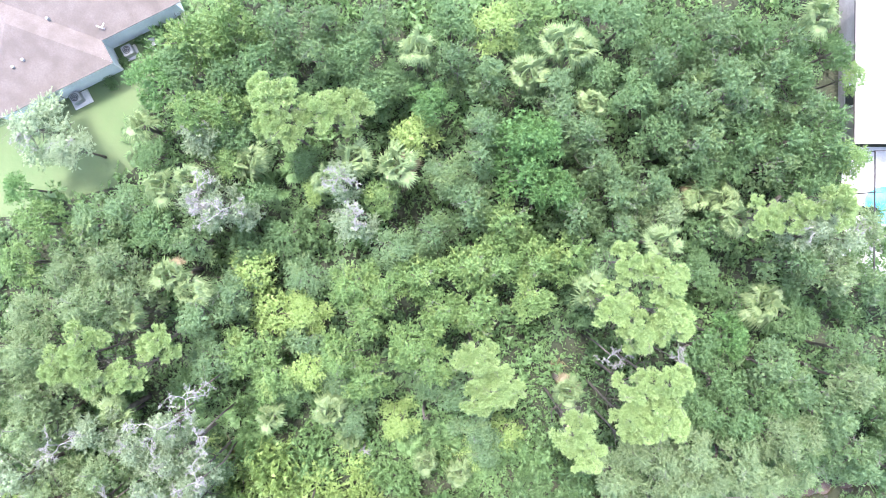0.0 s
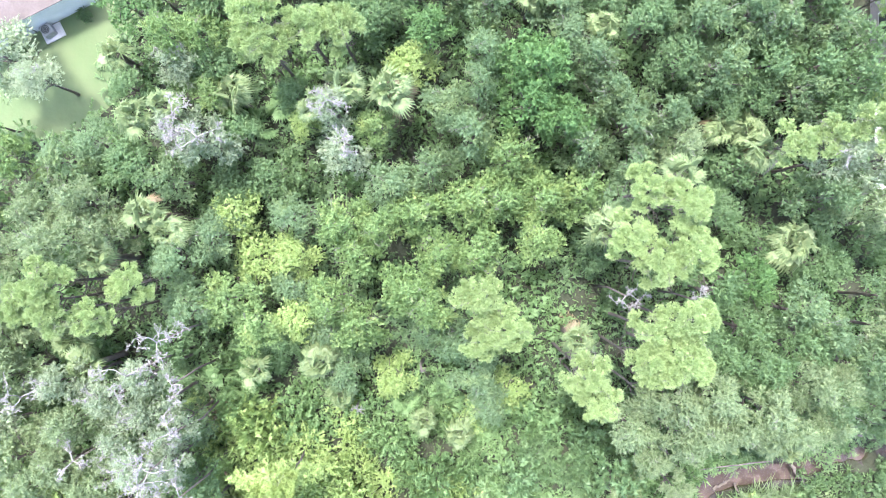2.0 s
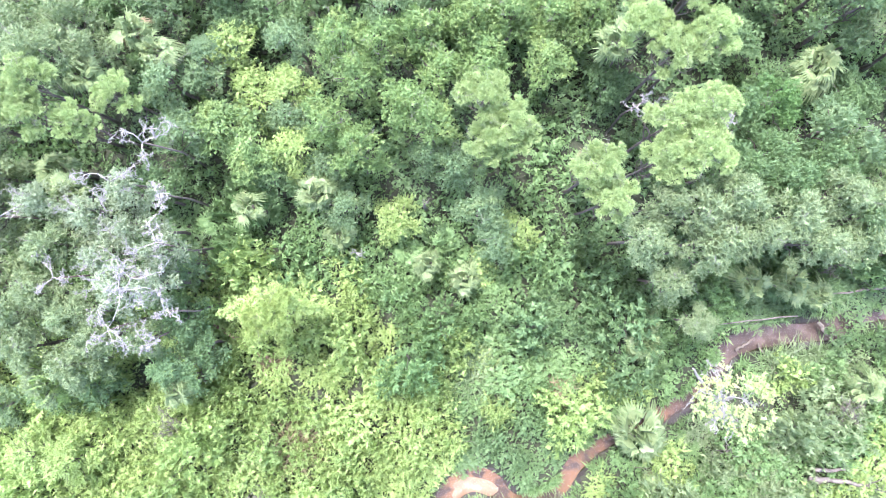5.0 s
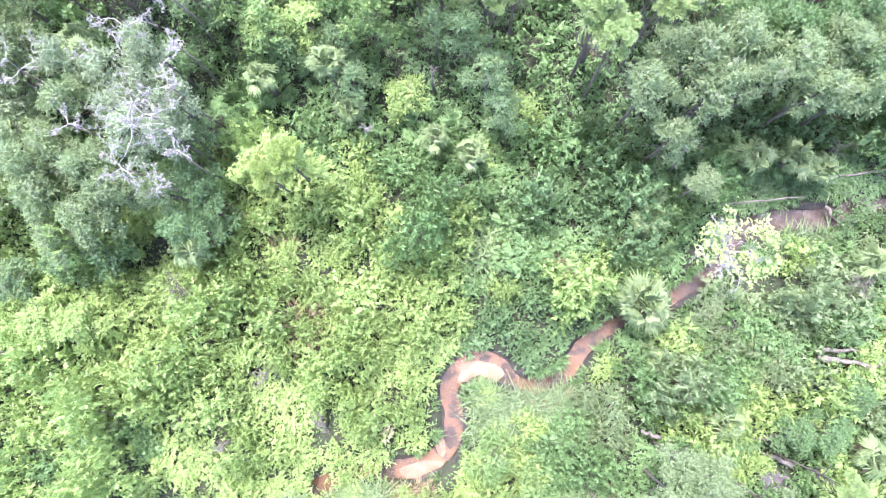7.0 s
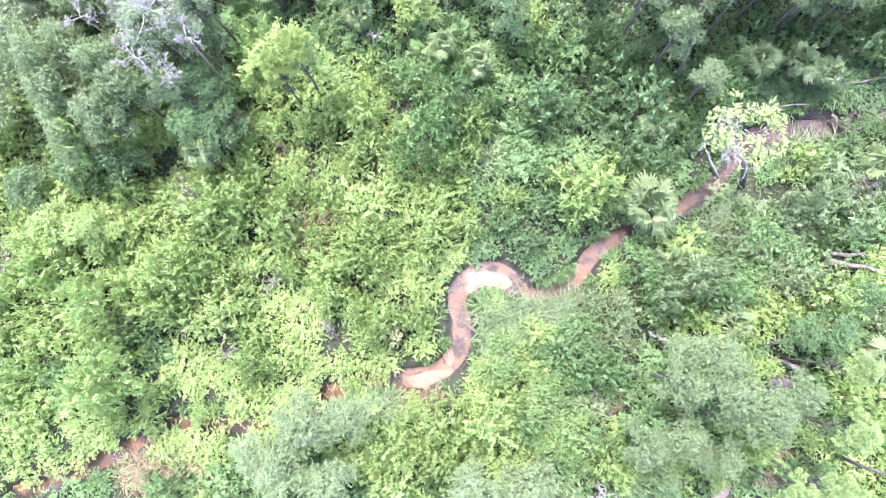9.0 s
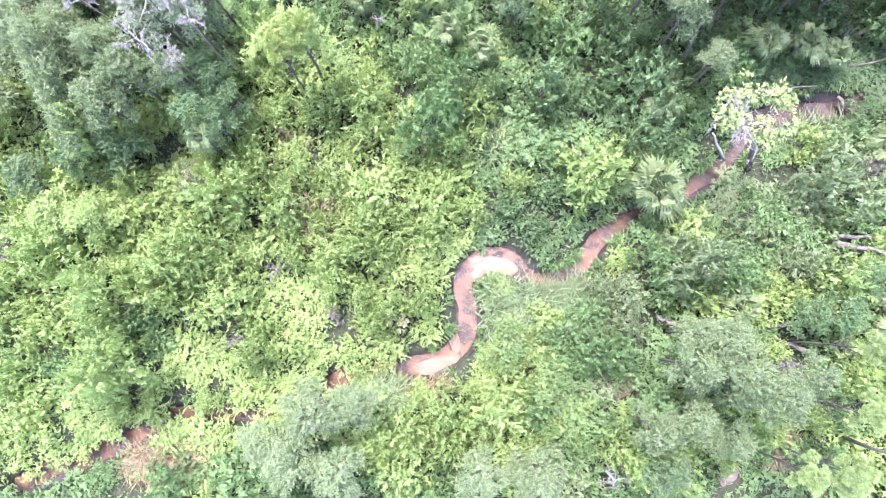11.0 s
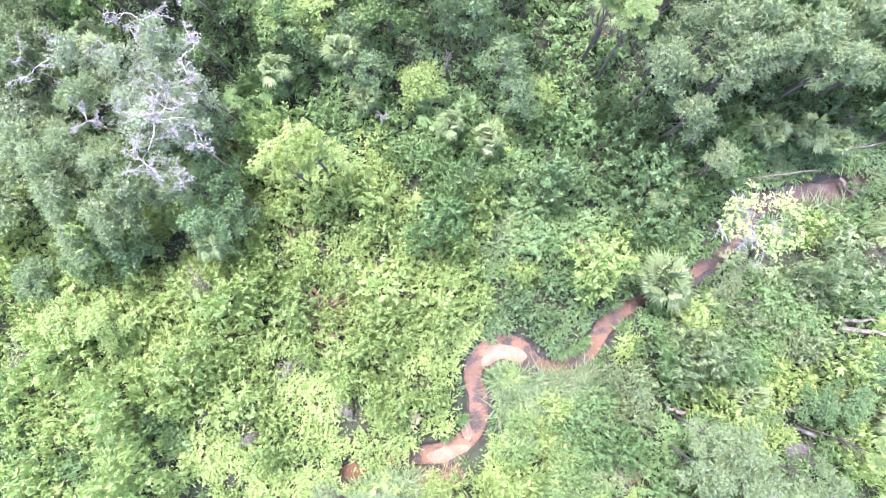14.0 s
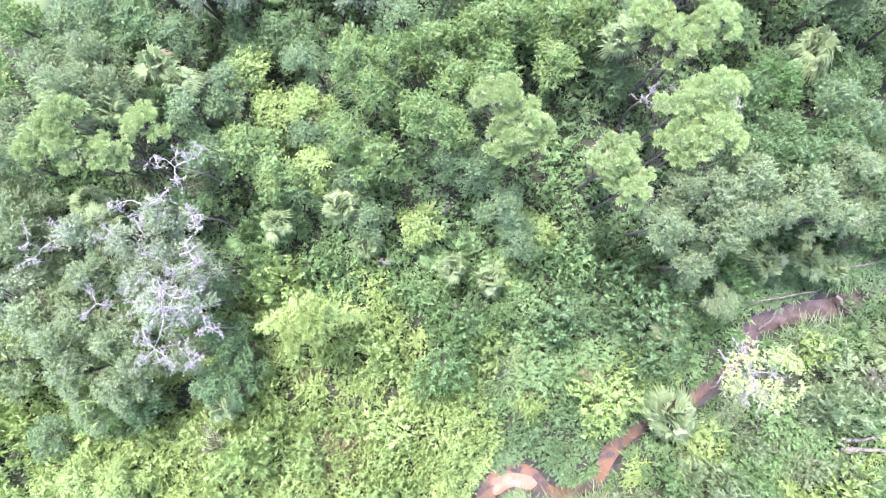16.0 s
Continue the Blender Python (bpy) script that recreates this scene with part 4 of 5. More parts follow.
for x, y, size in ((-11.8, -11.3, 1.2), (-12.4, -12.4, 1.2), (-11.0, -12.6, 1.0), (-0.6, -12.0, 1.1), (-2.6, -12.0, 1.0), (-8.2, -9.0, 1.1), (-10.2, -9.8, 1.2),
                   (-12.6, -10.4, 1.2), (-11.4, -8.8, 1.1), (12.6, -13.8, 1.1), (14.6, -14.2, 1.1), (16.6, -13.6, 1.2), (11.2, -14.6, 1.0), (-9.2, 4.6, 1.2), (-10.6, 3.4, 1.2),
                   (-7.2, 4.2, 1.0), (15.2, 3.4, 1.2), (-19.4, -9.4, 1.2), (-21.2, -9.2, 1.1), (18.6, -18.6, 0.6), (17.4, -18.2, 0.55), (19.8, -18.2, 0.6), (13.8, -13.0, 1.0)):
    palmetto(x, y, size, 0.5)


# ---- reeds and tall grass ----
def reed_patch(name, x, y, rx, ry, count, tall, mat, label, category):
    rng = np.random.default_rng(int(abs(x * 17 + y * 13) * 10))
    c = Cloud()
    k = count
    a, q = rng.uniform(0, 6.283, k), np.sqrt(rng.uniform(0, 1, k))
    p = np.column_stack([x + rx * q * np.cos(a), y + ry * q * np.sin(a), np.zeros(k)])
    ok = creek_distance(p[:, 0], p[:, 1]) > 0.95 * creek_width(p[:, 0])
    p = p[ok]
    k = len(p)
    w = unit(np.column_stack([rng.normal(size=(k, 2)) * 0.8, np.ones(k)]))
    s = unit(np.cross(w, rng.normal(size=(k, 3)))) * rng.uniform(0.016, 0.036, (k, 1))
    h = tall * rng.uniform(0.6, 1.2, (k, 1))
    m1 = p + w * h * 0.6
    out = np.column_stack([w[:, :2], np.zeros(k)])
    tip = p + w * h + unit(out) * h * 0.45 - np.array((0, 0, 0.25)) * h
    c.quads(np.stack([p - s, p + s, m1 + s, m1 - s], 1))
    c.quads(np.stack([m1 - s, m1 + s, tip], 1))
    tagged(new(name, c.mesh(name, mat)), label, category, kind="stuff")


reed_patch("reeds", 3.1, -27.2, 3.3, 1.7, 2600, 1.15, REED, "silvery-green reeds on the creek bank", "reeds")
reed_patch("reeds", 5.4, -27.7, 1.4, 1.2, 900, 1.2, REED, "silvery-green reeds on the creek bank", "reeds")
reed_patch("reeds", -5.6, -31.9, 1.5, 1.2, 1500, 1.15, REED, "silvery-green reeds on the creek bank", "reeds")
reed_patch("reeds", 18.3, -18.3, 1.9, 1.1, 1700, 1.05, REED, "silvery-green reeds on the creek bank", "reeds")
# The ferns take dark laurel leaves, so tree shade is in their colour.
reed_patch("ferns", 17.2, -14.1, 4.2, 1.3, 3600, 0.9, DARK, "green ferns and grass under the trees", "ferns")
reed_patch("tall_grass", -16.6, -35.2, 2.4, 1.2, 1100, 0.8, STRAW, "dry straw-coloured grass by the creek", "grass")
reed_patch("tall_grass", -3.0, -31.4, 1.4, 0.8, 900, 0.7, STRAW, "dry straw-coloured grass by the creek", "grass")
reed_patch("tall_grass", 4.6, -26.4, 1.2, 0.5, 900, 0.6, STRAW, "dry straw-coloured grass by the creek", "grass")


def bank_fringe(count, seed):
    """Weeds and grass that hang over both banks and break the water's edge."""
    rng = np.random.default_rng(seed)
    t = unit(np.gradient(BED, axis=0))
    i = rng.integers(0, len(BED), count)
    side = np.stack([-t[i, 1], t[i, 0]], 1) * rng.choice((-1, 1), (count, 1))
    thick = np.array([noise.noise(Vector((p[0] * 0.9, p[1] * 0.9, 7))) for p in BED])[i] > -0.1
    p = np.column_stack([BED[i] + side * creek_width(BED[i, :1]) * rng.uniform(0.95, 1.35, (count, 1)) + rng.normal(size=(count, 2)) * 0.06, rng.uniform(-0.35, 0.15, count)])[thick]
    lean = np.column_stack([-side[thick] * rng.uniform(0.0, 0.9, (len(p), 1)), np.ones(len(p))])
    c = Cloud()
    for _ in range(6):
        w = unit(lean + rng.normal(size=p.shape) * 0.5)
        s = unit(np.cross(w, rng.normal(size=p.shape))) * rng.uniform(0.015, 0.04, (len(p), 1))
        h = rng.uniform(0.25, 0.6, (len(p), 1))
        m1 = p + w * h * 0.6
        tip = p + w * h + np.column_stack([w[:, :2], -np.ones(len(p))]) * h * 0.25
        c.quads(np.stack([p - s, p + s, m1 + s, m1 - s], 1))
        c.quads(np.stack([m1 - s, m1 + s, tip], 1))
    tagged(new("bank_grass", c.mesh("bank_grass", SHRUB)), "green weeds and grass overhanging the creek banks", "grass", kind="stuff")


bank_fringe(2600, 61)


# ---- dead wood ----
def log(name, ends, radius, mat, label, twigs=0, depth=1):
    rng = np.random.default_rng(int(abs(ends[0][0] * 37 + ends[0][1] * 91) * 10))
    a, b = np.array(ends[0], float), np.array(ends[1], float)
    c = Cloud()
    pts = [a + (b - a) * s + rng.normal(size=3) * radius * 0.5 * (0 < s < 1) for s in np.linspace(0, 1, 7)]
    tube(c, pts, [radius * k * rng.uniform(0.88, 1.12) for k in (1.05, 1, 0.92, 0.85, 0.76, 0.66, 0.5)], 9)
    for _ in range(twigs):
        i = rng.integers(2, 7)
        branch(c, rng, pts[i], unit((b - a) * 0.25 / np.linalg.norm(b - a) + rng.normal(size=3) * 0.6 + np.array((0, 0, 0.2))), np.linalg.norm(b - a) * 0.3, radius * 0.35, depth, 0.35, 3)
    return tagged(new(name, c.mesh(name, mat, True)), label, "log" if name != "snag" else "dead tree", "dead wood")


ROTTEN = surface("rotten_wood", (0.20, 0.115, 0.08), (0.36, 0.25, 0.18), 3.0, 0.9, 0.7, 0.03)
log("fallen_log", ((13.2, -19.4, -0.1), (12.1, -18.3, 1.6)), 0.09, LICHEN, "bleached broken log leaning over the creek")
log("fallen_log", ((17.9, -15.7, 0.75), (12.4, -16.2, 1.05)), 0.04, DEADWOOD, "thin pale fallen pole above the creek", 4, 1)
log("fallen_log", ((9.9, -28.1, 1.6), (8.9, -27.7, 1.9)), 0.12, DEADWOOD, "short bleached log among shrubs")
log("fallen_log", ((7.2, -32.1, 0.3), (5.8, -30.2, 1.1)), 0.10, DEADWOOD, "grey fallen log in a brushy gap")
log("fallen_log", ((16.9, -29.7, 0.7), (15.1, -28.9, 1.0)), 0.14, DEADWOOD, "grey weathered log in the bushes")
log("fallen_log", ((14.8, -28.2, 0.9), (16.9, -28.1, 0.9)), 0.12, DEADWOOD, "grey weathered log in the bushes", 2, 1)
log("fallen_log", ((18.1, -24.0, 1.3), (21.4, -24.6, 0.7)), 0.16, DEADWOOD, "large bleached fallen trunk split lengthwise", 3, 1)
log("fallen_log", ((18.4, -23.7, 1.1), (20.4, -23.8, 0.9)), 0.12, DEADWOOD, "bleached fallen trunk beside a larger one", 1, 1)
log("fallen_log", ((-9.8, -18.0, 0.5), (-12.9, -15.9, 1.0)), 0.13, ROTTEN, "reddish rotten log with broken end")
log("fallen_log", ((16.2, -17.2, -0.3), (16.9, -19.0, 0.6)), 0.07, BARK, "thin dark log across the creek bank")
log("fallen_log", ((15.0, -17.6, -0.35), (15.9, -16.9, 0.0)), 0.08, BARK, "thin dark log lying in creek water")
log("fallen_log", ((22.4, -12.4, 1.5), (17.8, -13.6, 0.5)), 0.11, DEADWOOD, "long pale bare trunk fallen under trees", 5, 2)
log("fallen_log", ((23.0, -14.2, 1.0), (19.6, -14.6, 0.4)), 0.07, DEADWOOD, "pale bare branch fallen under trees", 5, 2)
log("fallen_log", ((19.3, -16.1, 0.0), (20.2, -17.3, 0.05)), 0.1, DEADWOOD, "pale broken log across the end of the pool")
log("fallen_log", ((19.0, 2.6, 3.0), (16.4, 0.2, 3.4)), 0.12, DEADWOOD, "grey bare trunk leaning among crowns", 2, 1)


def snag(x, y, z, height, spread, depth, forks, mat, label, leaning=(0, 0)):
    rng = np.random.default_rng(int(abs(x * 37 + y * 91) * 10))
    c = Cloud()
    top = np.array((x + leaning[0], y + leaning[1], z + height * 0.6))
    tube(c, [np.array((x, y, z - 0.2)), 0.5 * (np.array((x, y, z)) + top) + rng.normal(size=3) * 0.1, top], [0.12, 0.08, 0.05], 8)
    for i in range(forks):
        a = 6.283 * i / forks + rng.uniform(-0.4, 0.4)
        branch(c, rng, top, (math.cos(a), math.sin(a), 0.7), spread * 0.9, 0.030, depth, 0.55, 4, 0.12)
    return tagged(new("snag", c.mesh("snag", mat, True)), label, "dead tree", "dead wood")


snag(-1.6, -9.9, 0, 7.4, 0.5, 1, 3, DEADWOOD, "bleached broken snag standing among oaks")
snag(-5.2, -12.2, 0, 3.9, 0.5, 2, 3, LICHEN, "small bleached snag among shrubs")
snag(19.8, -20.4, 0, 3.0, 1.1, 3, 5, DEADWOOD, "tangled bare grey dead bush")
snag(6.2, -35.4, 0, 6.5, 0.9, 2, 4, LICHEN, "white forked snag standing among willows")
snag(9.6, -35.0, 0, 5.8, 0.9, 2, 4, LICHEN, "white forked snag standing among willows")
snag(18.6, -34.0, 0, 11.5, 1.5, 3, 5, DEADWOOD, "bare grey dead treetop with curved branches")
snag(-14.4, -21.0, 0, 4.8, 1.1, 3, 5, DEADWOOD, "tangle of bare grey dead branches", (0.2, 0.2))
snag(-24.0, -23.8, 0, 4.0, 1.2, 2, 4, DEADWOOD, "bare grey dead branches above shrubs")
for x, y in HOLES[1:]:
    snag(x, y, 0, 1.7, 0.75, 3, 4, TWIG, "tangle of grey dead brush under vines")
snag(10.8, -14.6, 0, 10.5, 0.7, 2, 3, DEADWOOD, "pale bare dead stem at the edge of the willows", (-0.3, 0.9))
snag(13.8, -22.6, 0, 2.4, 0.8, 1, 3, DEADWOOD, "thin bare dead sapling by the creek")


def bare_top(x, y, top, size):
    """A dead stem that ends in stubby branches furred with white lichen."""
    rng = np.random.default_rng(int(abs(x * 37 + y * 91) * 10))
    ob = root("snag", pose(x, y, 0), "lichen-white bare treetop standing above oaks", "dead tree", "dead wood")
    c, head = Cloud(), np.array((0, 0, top - 0.7 * size))
    tube(c, [np.array((0, 0, -0.2)), np.array((rng.uniform(-0.3, 0.3), rng.uniform(-0.3, 0.3), top * 0.5)), head], [0.07, 0.05, 0.035], 7)
    part("trunk", c.mesh("trunk", BARK, True), ob, "dark thin trunk")
    for i in range(3):
        a = 2.094 * i + rng.uniform(-0.6, 0.6)
        b = lichen_branch(rng, head, (math.cos(a), math.sin(a), 0.4), size * rng.uniform(0.8, 1.3), 0.03)
        part("branch", b.mesh("branch", LICHEN, True), ob, "lichen-white forked branch")
    return ob


bare_top(-13.3, -7.6, 10.5, 1)
bare_top(-14.9, -9.2, 9.9, 0.9)
bare_top(-13.0, -9.7, 9.3, 0.7)
bare_top(-12.9, -11.8, 9.9, 0.8)
bare_top(-14.1, -13.9, 11.1, 1.3)
bare_top(-13.6, -13.3, 10.9, 0.9)
bare_top(-12.5, -14.7, 9.9, 0.7)
bare_top(-17.8, -13.3, 8.9, 0.8)
bare_top(-11.8, 1.7, 9.1, 0.8)
bare_top(-13.1, 2.8, 8.5, 0.6)
bare_top(-13.3, 2.1, 8.3, 0.6)
bare_top(-5.0, 1.4, 8.7, 0.7)
bare_top(-5.8, 3.4, 8.9, 0.7)
bare_top(8.1, -5.8, 8.5, 0.7)
bare_top(11.6, -6.1, 8.7, 0.7)
bare_top(-20.7, -10.5, 7.9, 0.8)
bare_top(-14.8, -15.5, 10.1, 0.9)
bare_top(-13.5, -16.1, 8.9, 0.6)


PALE_LEAF = leaf_material("pale_young_leaf", (0.250, 0.305, 0.115), (0.380, 0.435, 0.190), (0.31, 0.36, 0.145))


def flowering_snag(x, y):
    """The bleached tree by the creek with a few fresh leaves."""
    rng = np.random.default_rng(44)
    ob = root("dead_tree", pose(x, y, 0), "bleached half-dead tree with sparse yellow-green leaves beside creek", "tree", "dead wood")
    c = Cloud()
    tube(c, [np.array((2.6, -0.9, -0.2)), np.array((1.5, -0.5, 3.5)), np.array((0, 0, 7.0))], [0.16, 0.12, 0.08], 9)
    part("trunk", c.mesh("trunk", DEADWOOD, True), ob)
    for i in range(7):
        a = 6.283 * i / 7 + rng.uniform(-0.3, 0.3)
        b = lichen_branch(rng, (0.05 * math.cos(a), 0.05 * math.sin(a), rng.uniform(6.0, 7.2)), (math.cos(a), math.sin(a), 0.5), 1.25, 0.045)
        part("branch", b.mesh("branch", LICHEN, True), ob, "bleached bare branch")
    lobes = [(1.75 * math.cos(a) * q, 1.45 * math.sin(a) * q, 8.4 + 0.5 * h, 0.22) for a, q, h in zip(rng.uniform(0, 6.283, 52), np.sqrt(rng.uniform(0.05, 1.2, 52)), rng.uniform(-1, 1, 52))]
    lf = Cloud()
    for lobe in lobes:
        leaves(lf, rng, [lobe], 210, 0.12, 0.06, core=0)
    tagged(part("foliage", lf.mesh("foliage", PALE_LEAF), ob), "sparse yellow-green leaves", kind="stuff")


flowering_snag(11.9, -19.0)


BLOOM = leaf_material("pale_bloom", (0.30, 0.29, 0.15), (0.42, 0.38, 0.25), (0.36, 0.34, 0.18), 0.6, 0.3)
for x, y, z, r in ((-4.1, -27.9, 2.0, 0.34), (-4.7, -27.7, 1.9, 0.28)):
    c = Cloud()
    leaves(c, np.random.default_rng(int(abs(x) * 100)), [(0, 0, z, r), (0.2, 0.15, z - 0.15, r * 0.7), (0, 0, z * 0.45, r)], 170, 0.13, 0.06)
    ob = new("flowering_shrub", c.mesh("flowering_shrub", BLOOM))
    ob.matrix_basis = pose(x, y, 0)
    tagged(ob, "shrub tipped with pale cream flower plumes", "shrub", "flowering shrubs")
reed_patch("tall_grass", -9.9, -18.1, 0.9, 0.5, 500, 0.6, STRAW, "dry straw and twigs around a rotten log", "grass")
reed_patch("tall_grass", 6.6, -7.7, 0.5, 0.35, 60, 0.35, STRAW, "dry brown fronds in a forest gap", "grass")
reed_patch("tall_grass", 15.0, -34.5, 1.5, 0.9, 1300, 0.8, STRAW, "dry tan grass in an opening between trees", "grass")
reed_patch("tall_grass", -8.7, -22.3, 0.55, 0.45, 420, 2.0, STRAW, "pale dry grass standing among vines", "grass")
reed_patch("tall_grass", -12.9, -13.1, 1.1, 0.8, 520, 0.9, STRAW, "dry brown brush under the oaks", "grass")
reed_patch("tall_grass", -17.3, -34.8, 1.0, 0.5, 420, 1.0, STRAW, "pale pinkish dry grass by the creek", "grass")
reed_patch("tall_grass", 4.7, -19.4, 0.7, 0.5, 260, 1.3, STRAW, "faded grass tuft among shrubs", "grass")
reed_patch("reeds", 0.9, -18.6, 0.7, 0.8, 420, 1.5, REED, "silvery-green reeds among shrubs", "reeds")
reed_patch("tall_grass", 7.3, -11.6, 0.22, 0.2, 160, 0.4, STRAW, "tuft of orange-brown dry fronds", "grass")


def mud_patch(x, y, size, turn):
    mud = Cloud()
    mud.add([((1.2 + 0.25 * math.sin(3 * a)) * math.cos(a), (0.75 + 0.15 * math.cos(2 * a)) * math.sin(a), 0) for a in np.linspace(0, 2 * np.pi, 28, endpoint=False)], [list(range(28))])
    ob = new("mud_patch", mud.mesh("mud_patch", SAND))
    ob.matrix_basis = pose(x, y, 0.16, 0, 0, turn) @ Matrix.Scale(size, 4)
    tagged(ob, "bare brown mud patch between bushes", "mud", kind="structure")


mud_patch(16.4, -30.8, 1.0, -20)
mud_patch(12.8, -35.5, 0.8, 80)
mud_patch(7.4, -31.4, 0.75, 30)

# ---- vine-draped tree at the edge of the clearing ----
def draped(x0, y0, z0, x1, y1, z1, r):
    rng = np.random.default_rng(int(abs(x0 * 37 + y1 * 91) * 10))
    c = Cloud()
    s = np.linspace(0, 1, 9)
    pts = np.stack([x0 + (x1 - x0) * s, y0 + (y1 - y0) * s, z0 + (z1 - z0) * s + 0.5 * np.sin(3.14 * s)], 1)
    leaves(c, rng, [(*p, r * (1 - 0.5 * q)) for p, q in zip(pts, s)], 190, 0.16, 0.06, core=0.5, sprig=0.3, arch=0.4)
    return tagged(new("vine", c.mesh("vine", CYPRESS)), "yellow-green vine draped over a leaning branch", "vine", "draped vines")


draped(-8.8, -14.0, 7.6, -6.8, -15.2, 2.3, 0.42)
draped(-9.2, -14.4, 7.4, -11.4, -15.2, 4.5, 0.40)
draped(-8.4, -14.2, 8.2, -6.2, -15.0, 3.6, 0.5)


# ---- the houses ----
SHINGLE = surface("roof_shingle", (0.096, 0.077, 0.067), (0.13, 0.107, 0.095), 1.2, 0.9, 0.5, 0.015, (0.078, 0.062, 0.053))
PALE_ROOF = surface("pale_roof_tile", (0.72, 0.68, 0.67), (0.84, 0.80, 0.79), 0.8, 0.8, 0.4, 0.02)
STUCCO = surface("white_stucco", (0.76, 0.77, 0.77), (0.84, 0.84, 0.84), 1.5, 0.9, 0.3, 0.01, (0.68, 0.70, 0.71))
TAN = surface("grey_stucco", (0.30, 0.27, 0.26), (0.38, 0.35, 0.34), 1.5, 0.9, 0.3, 0.01)
TRIM = surface("dark_fascia", (0.10, 0.085, 0.08), (0.15, 0.13, 0.12), 2.0, 0.6, 0.2, 0.01)
WHITE = surface("white_trim", (0.74, 0.74, 0.75), (0.82, 0.82, 0.83), 2.0, 0.5, 0.1, 0.005)
CONCRETE = surface("concrete", (0.42, 0.41, 0.39), (0.55, 0.53, 0.50), 1.3, 0.85, 0.4, 0.01)
METAL = surface("painted_metal", (0.24, 0.245, 0.24), (0.34, 0.345, 0.34), 4.0, 0.5, 0.1, 0.005)
DARKMETAL = surface("dark_grille", (0.05, 0.05, 0.055), (0.09, 0.09, 0.09), 6.0, 0.5, 0.2, 0.005, metal=0.4)
BRONZE = surface("bronze_frame", (0.045, 0.04, 0.038), (0.08, 0.07, 0.065), 3.0, 0.45, 0.1, 0.005, metal=0.6)
PANE = surface("window_glass", (0.03, 0.04, 0.05), (0.05, 0.06, 0.07), 1.0, 0.06, 0, 0)


def box_mesh(name, size, mat, bevel=0.01, at=(0, 0, 0)):
    bm = bmesh.new()
    bmesh.ops.create_cube(bm, size=1)
    bmesh.ops.scale(bm, vec=size, verts=bm.verts)
    if bevel:
        bmesh.ops.bevel(bm, geom=bm.edges[:], offset=bevel, segments=2, affect="EDGES")
    bmesh.ops.translate(bm, vec=at, verts=bm.verts)
    me = bpy.data.meshes.new(name)
    bm.to_mesh(me)
    bm.free()
    me.materials.append(mat)
    return me


def box_part(name, x0, x1, y0, y1, z0, z1, mat, parent, label="", bevel=0.008):
    return part(name, box_mesh(name, (x1 - x0, y1 - y0, z1 - z0), mat, bevel, ((x0 + x1) / 2, (y0 + y1) / 2, (z0 + z1) / 2)), parent, label)


def roof_slope(eave_a, eave_b, top_b, top_a, mat, parent, course=0.15):
    """One slope laid in lapped courses, each a little proud of the one above."""
    c = Cloud()
    ea, eb, ta, tb = (np.array(v, float) for v in (eave_a, eave_b, top_a, top_b))
    up = unit(np.cross(eb - ea, 0.5 * (ta + tb) - ea))
    rows = max(2, int(np.linalg.norm(0.5 * (ta + tb) - 0.5 * (ea + eb)) / course))
    line = []
    for i in range(rows):
        s, e = i / rows, (i + 1) / rows
        k = up * 0.006
        line += [(ea + (ta - ea) * s + k, eb + (tb - eb) * s + k), (ea + (ta - ea) * e, eb + (tb - eb) * e)]
    line = [(ea - up * 0.05, eb - up * 0.05)] + line
    c.add([p for pair in line for p in pair], [[2 * i, 2 * i + 1, 2 * i + 3, 2 * i + 2] for i in range(len(line) - 1)])
    return part("roof_slope", c.mesh("roof_slope", mat), parent)


house = root("house", pose(-19.4, 10.4, 0, 0, 0, 26), "single-storey white house with pinkish-brown shingle roof", "house", "houses by the wood")
E0 = 2.7
box_part("wall", -7.5, -0.30, 0.25, 0.50, 0, E0, STUCCO, house)
box_part("wall", -0.55, -0.30, 0.50, 1.67, 0, E0, STUCCO, house)
box_part("wall", -0.55, 4.6, 1.67, 1.92, 0, E0, STUCCO, house)
box_part("wall", 4.35, 4.6, 1.92, 11.0, 0, E0, STUCCO, house)
box_part("wall", -7.5, -7.25, 0.50, 11.0, 0, E0, STUCCO, house)
box_part("wall", -7.5, 4.6, 11.0, 11.25, 0, E0, STUCCO, house)
apex, back = (-3.9, 3.9, E0 + 1.75), (-3.9, 9.0, E0 + 1.75)
roof_slope((-7.85, 0, E0), (0, 0, E0), apex, apex, SHINGLE, house)
roof_slope((0, 0, E0), (0, 9.0, E0), back, apex, SHINGLE, house)
roof_slope((-7.85, 9.0, E0), (-7.85, 0, E0), apex, back, SHINGLE, house)
r0, r1 = (-12.0, 6.6, E0 + 2.3), (0.0, 6.6, E0 + 2.3)
roof_slope((-14.0, 1.42, E0 + 0.012), (5.05, 1.42, E0 + 0.012), r1, r0, SHINGLE, house)
roof_slope((5.05, 1.42, E0 + 0.012), (5.05, 11.7, E0 + 0.012), r1, r1, SHINGLE, house)
roof_slope((5.05, 11.7, E0 + 0.012), (-14.0, 11.7, E0 + 0.012), r0, r1, SHINGLE, house)
box_part("fascia", -7.85, 0.0, -0.03, 0.0, E0 - 0.05, E0 + 0.02, TRIM, house, "dark drip edge")
box_part("fascia", 0.0, 5.05, 1.39, 1.42, E0 - 0.05, E0 + 0.03, TRIM, house, "dark drip edge")
box_part("soffit", -7.8, -0.02, 0.0, 0.25, E0 - 0.14, E0 - 0.10, WHITE, house, "white soffit")
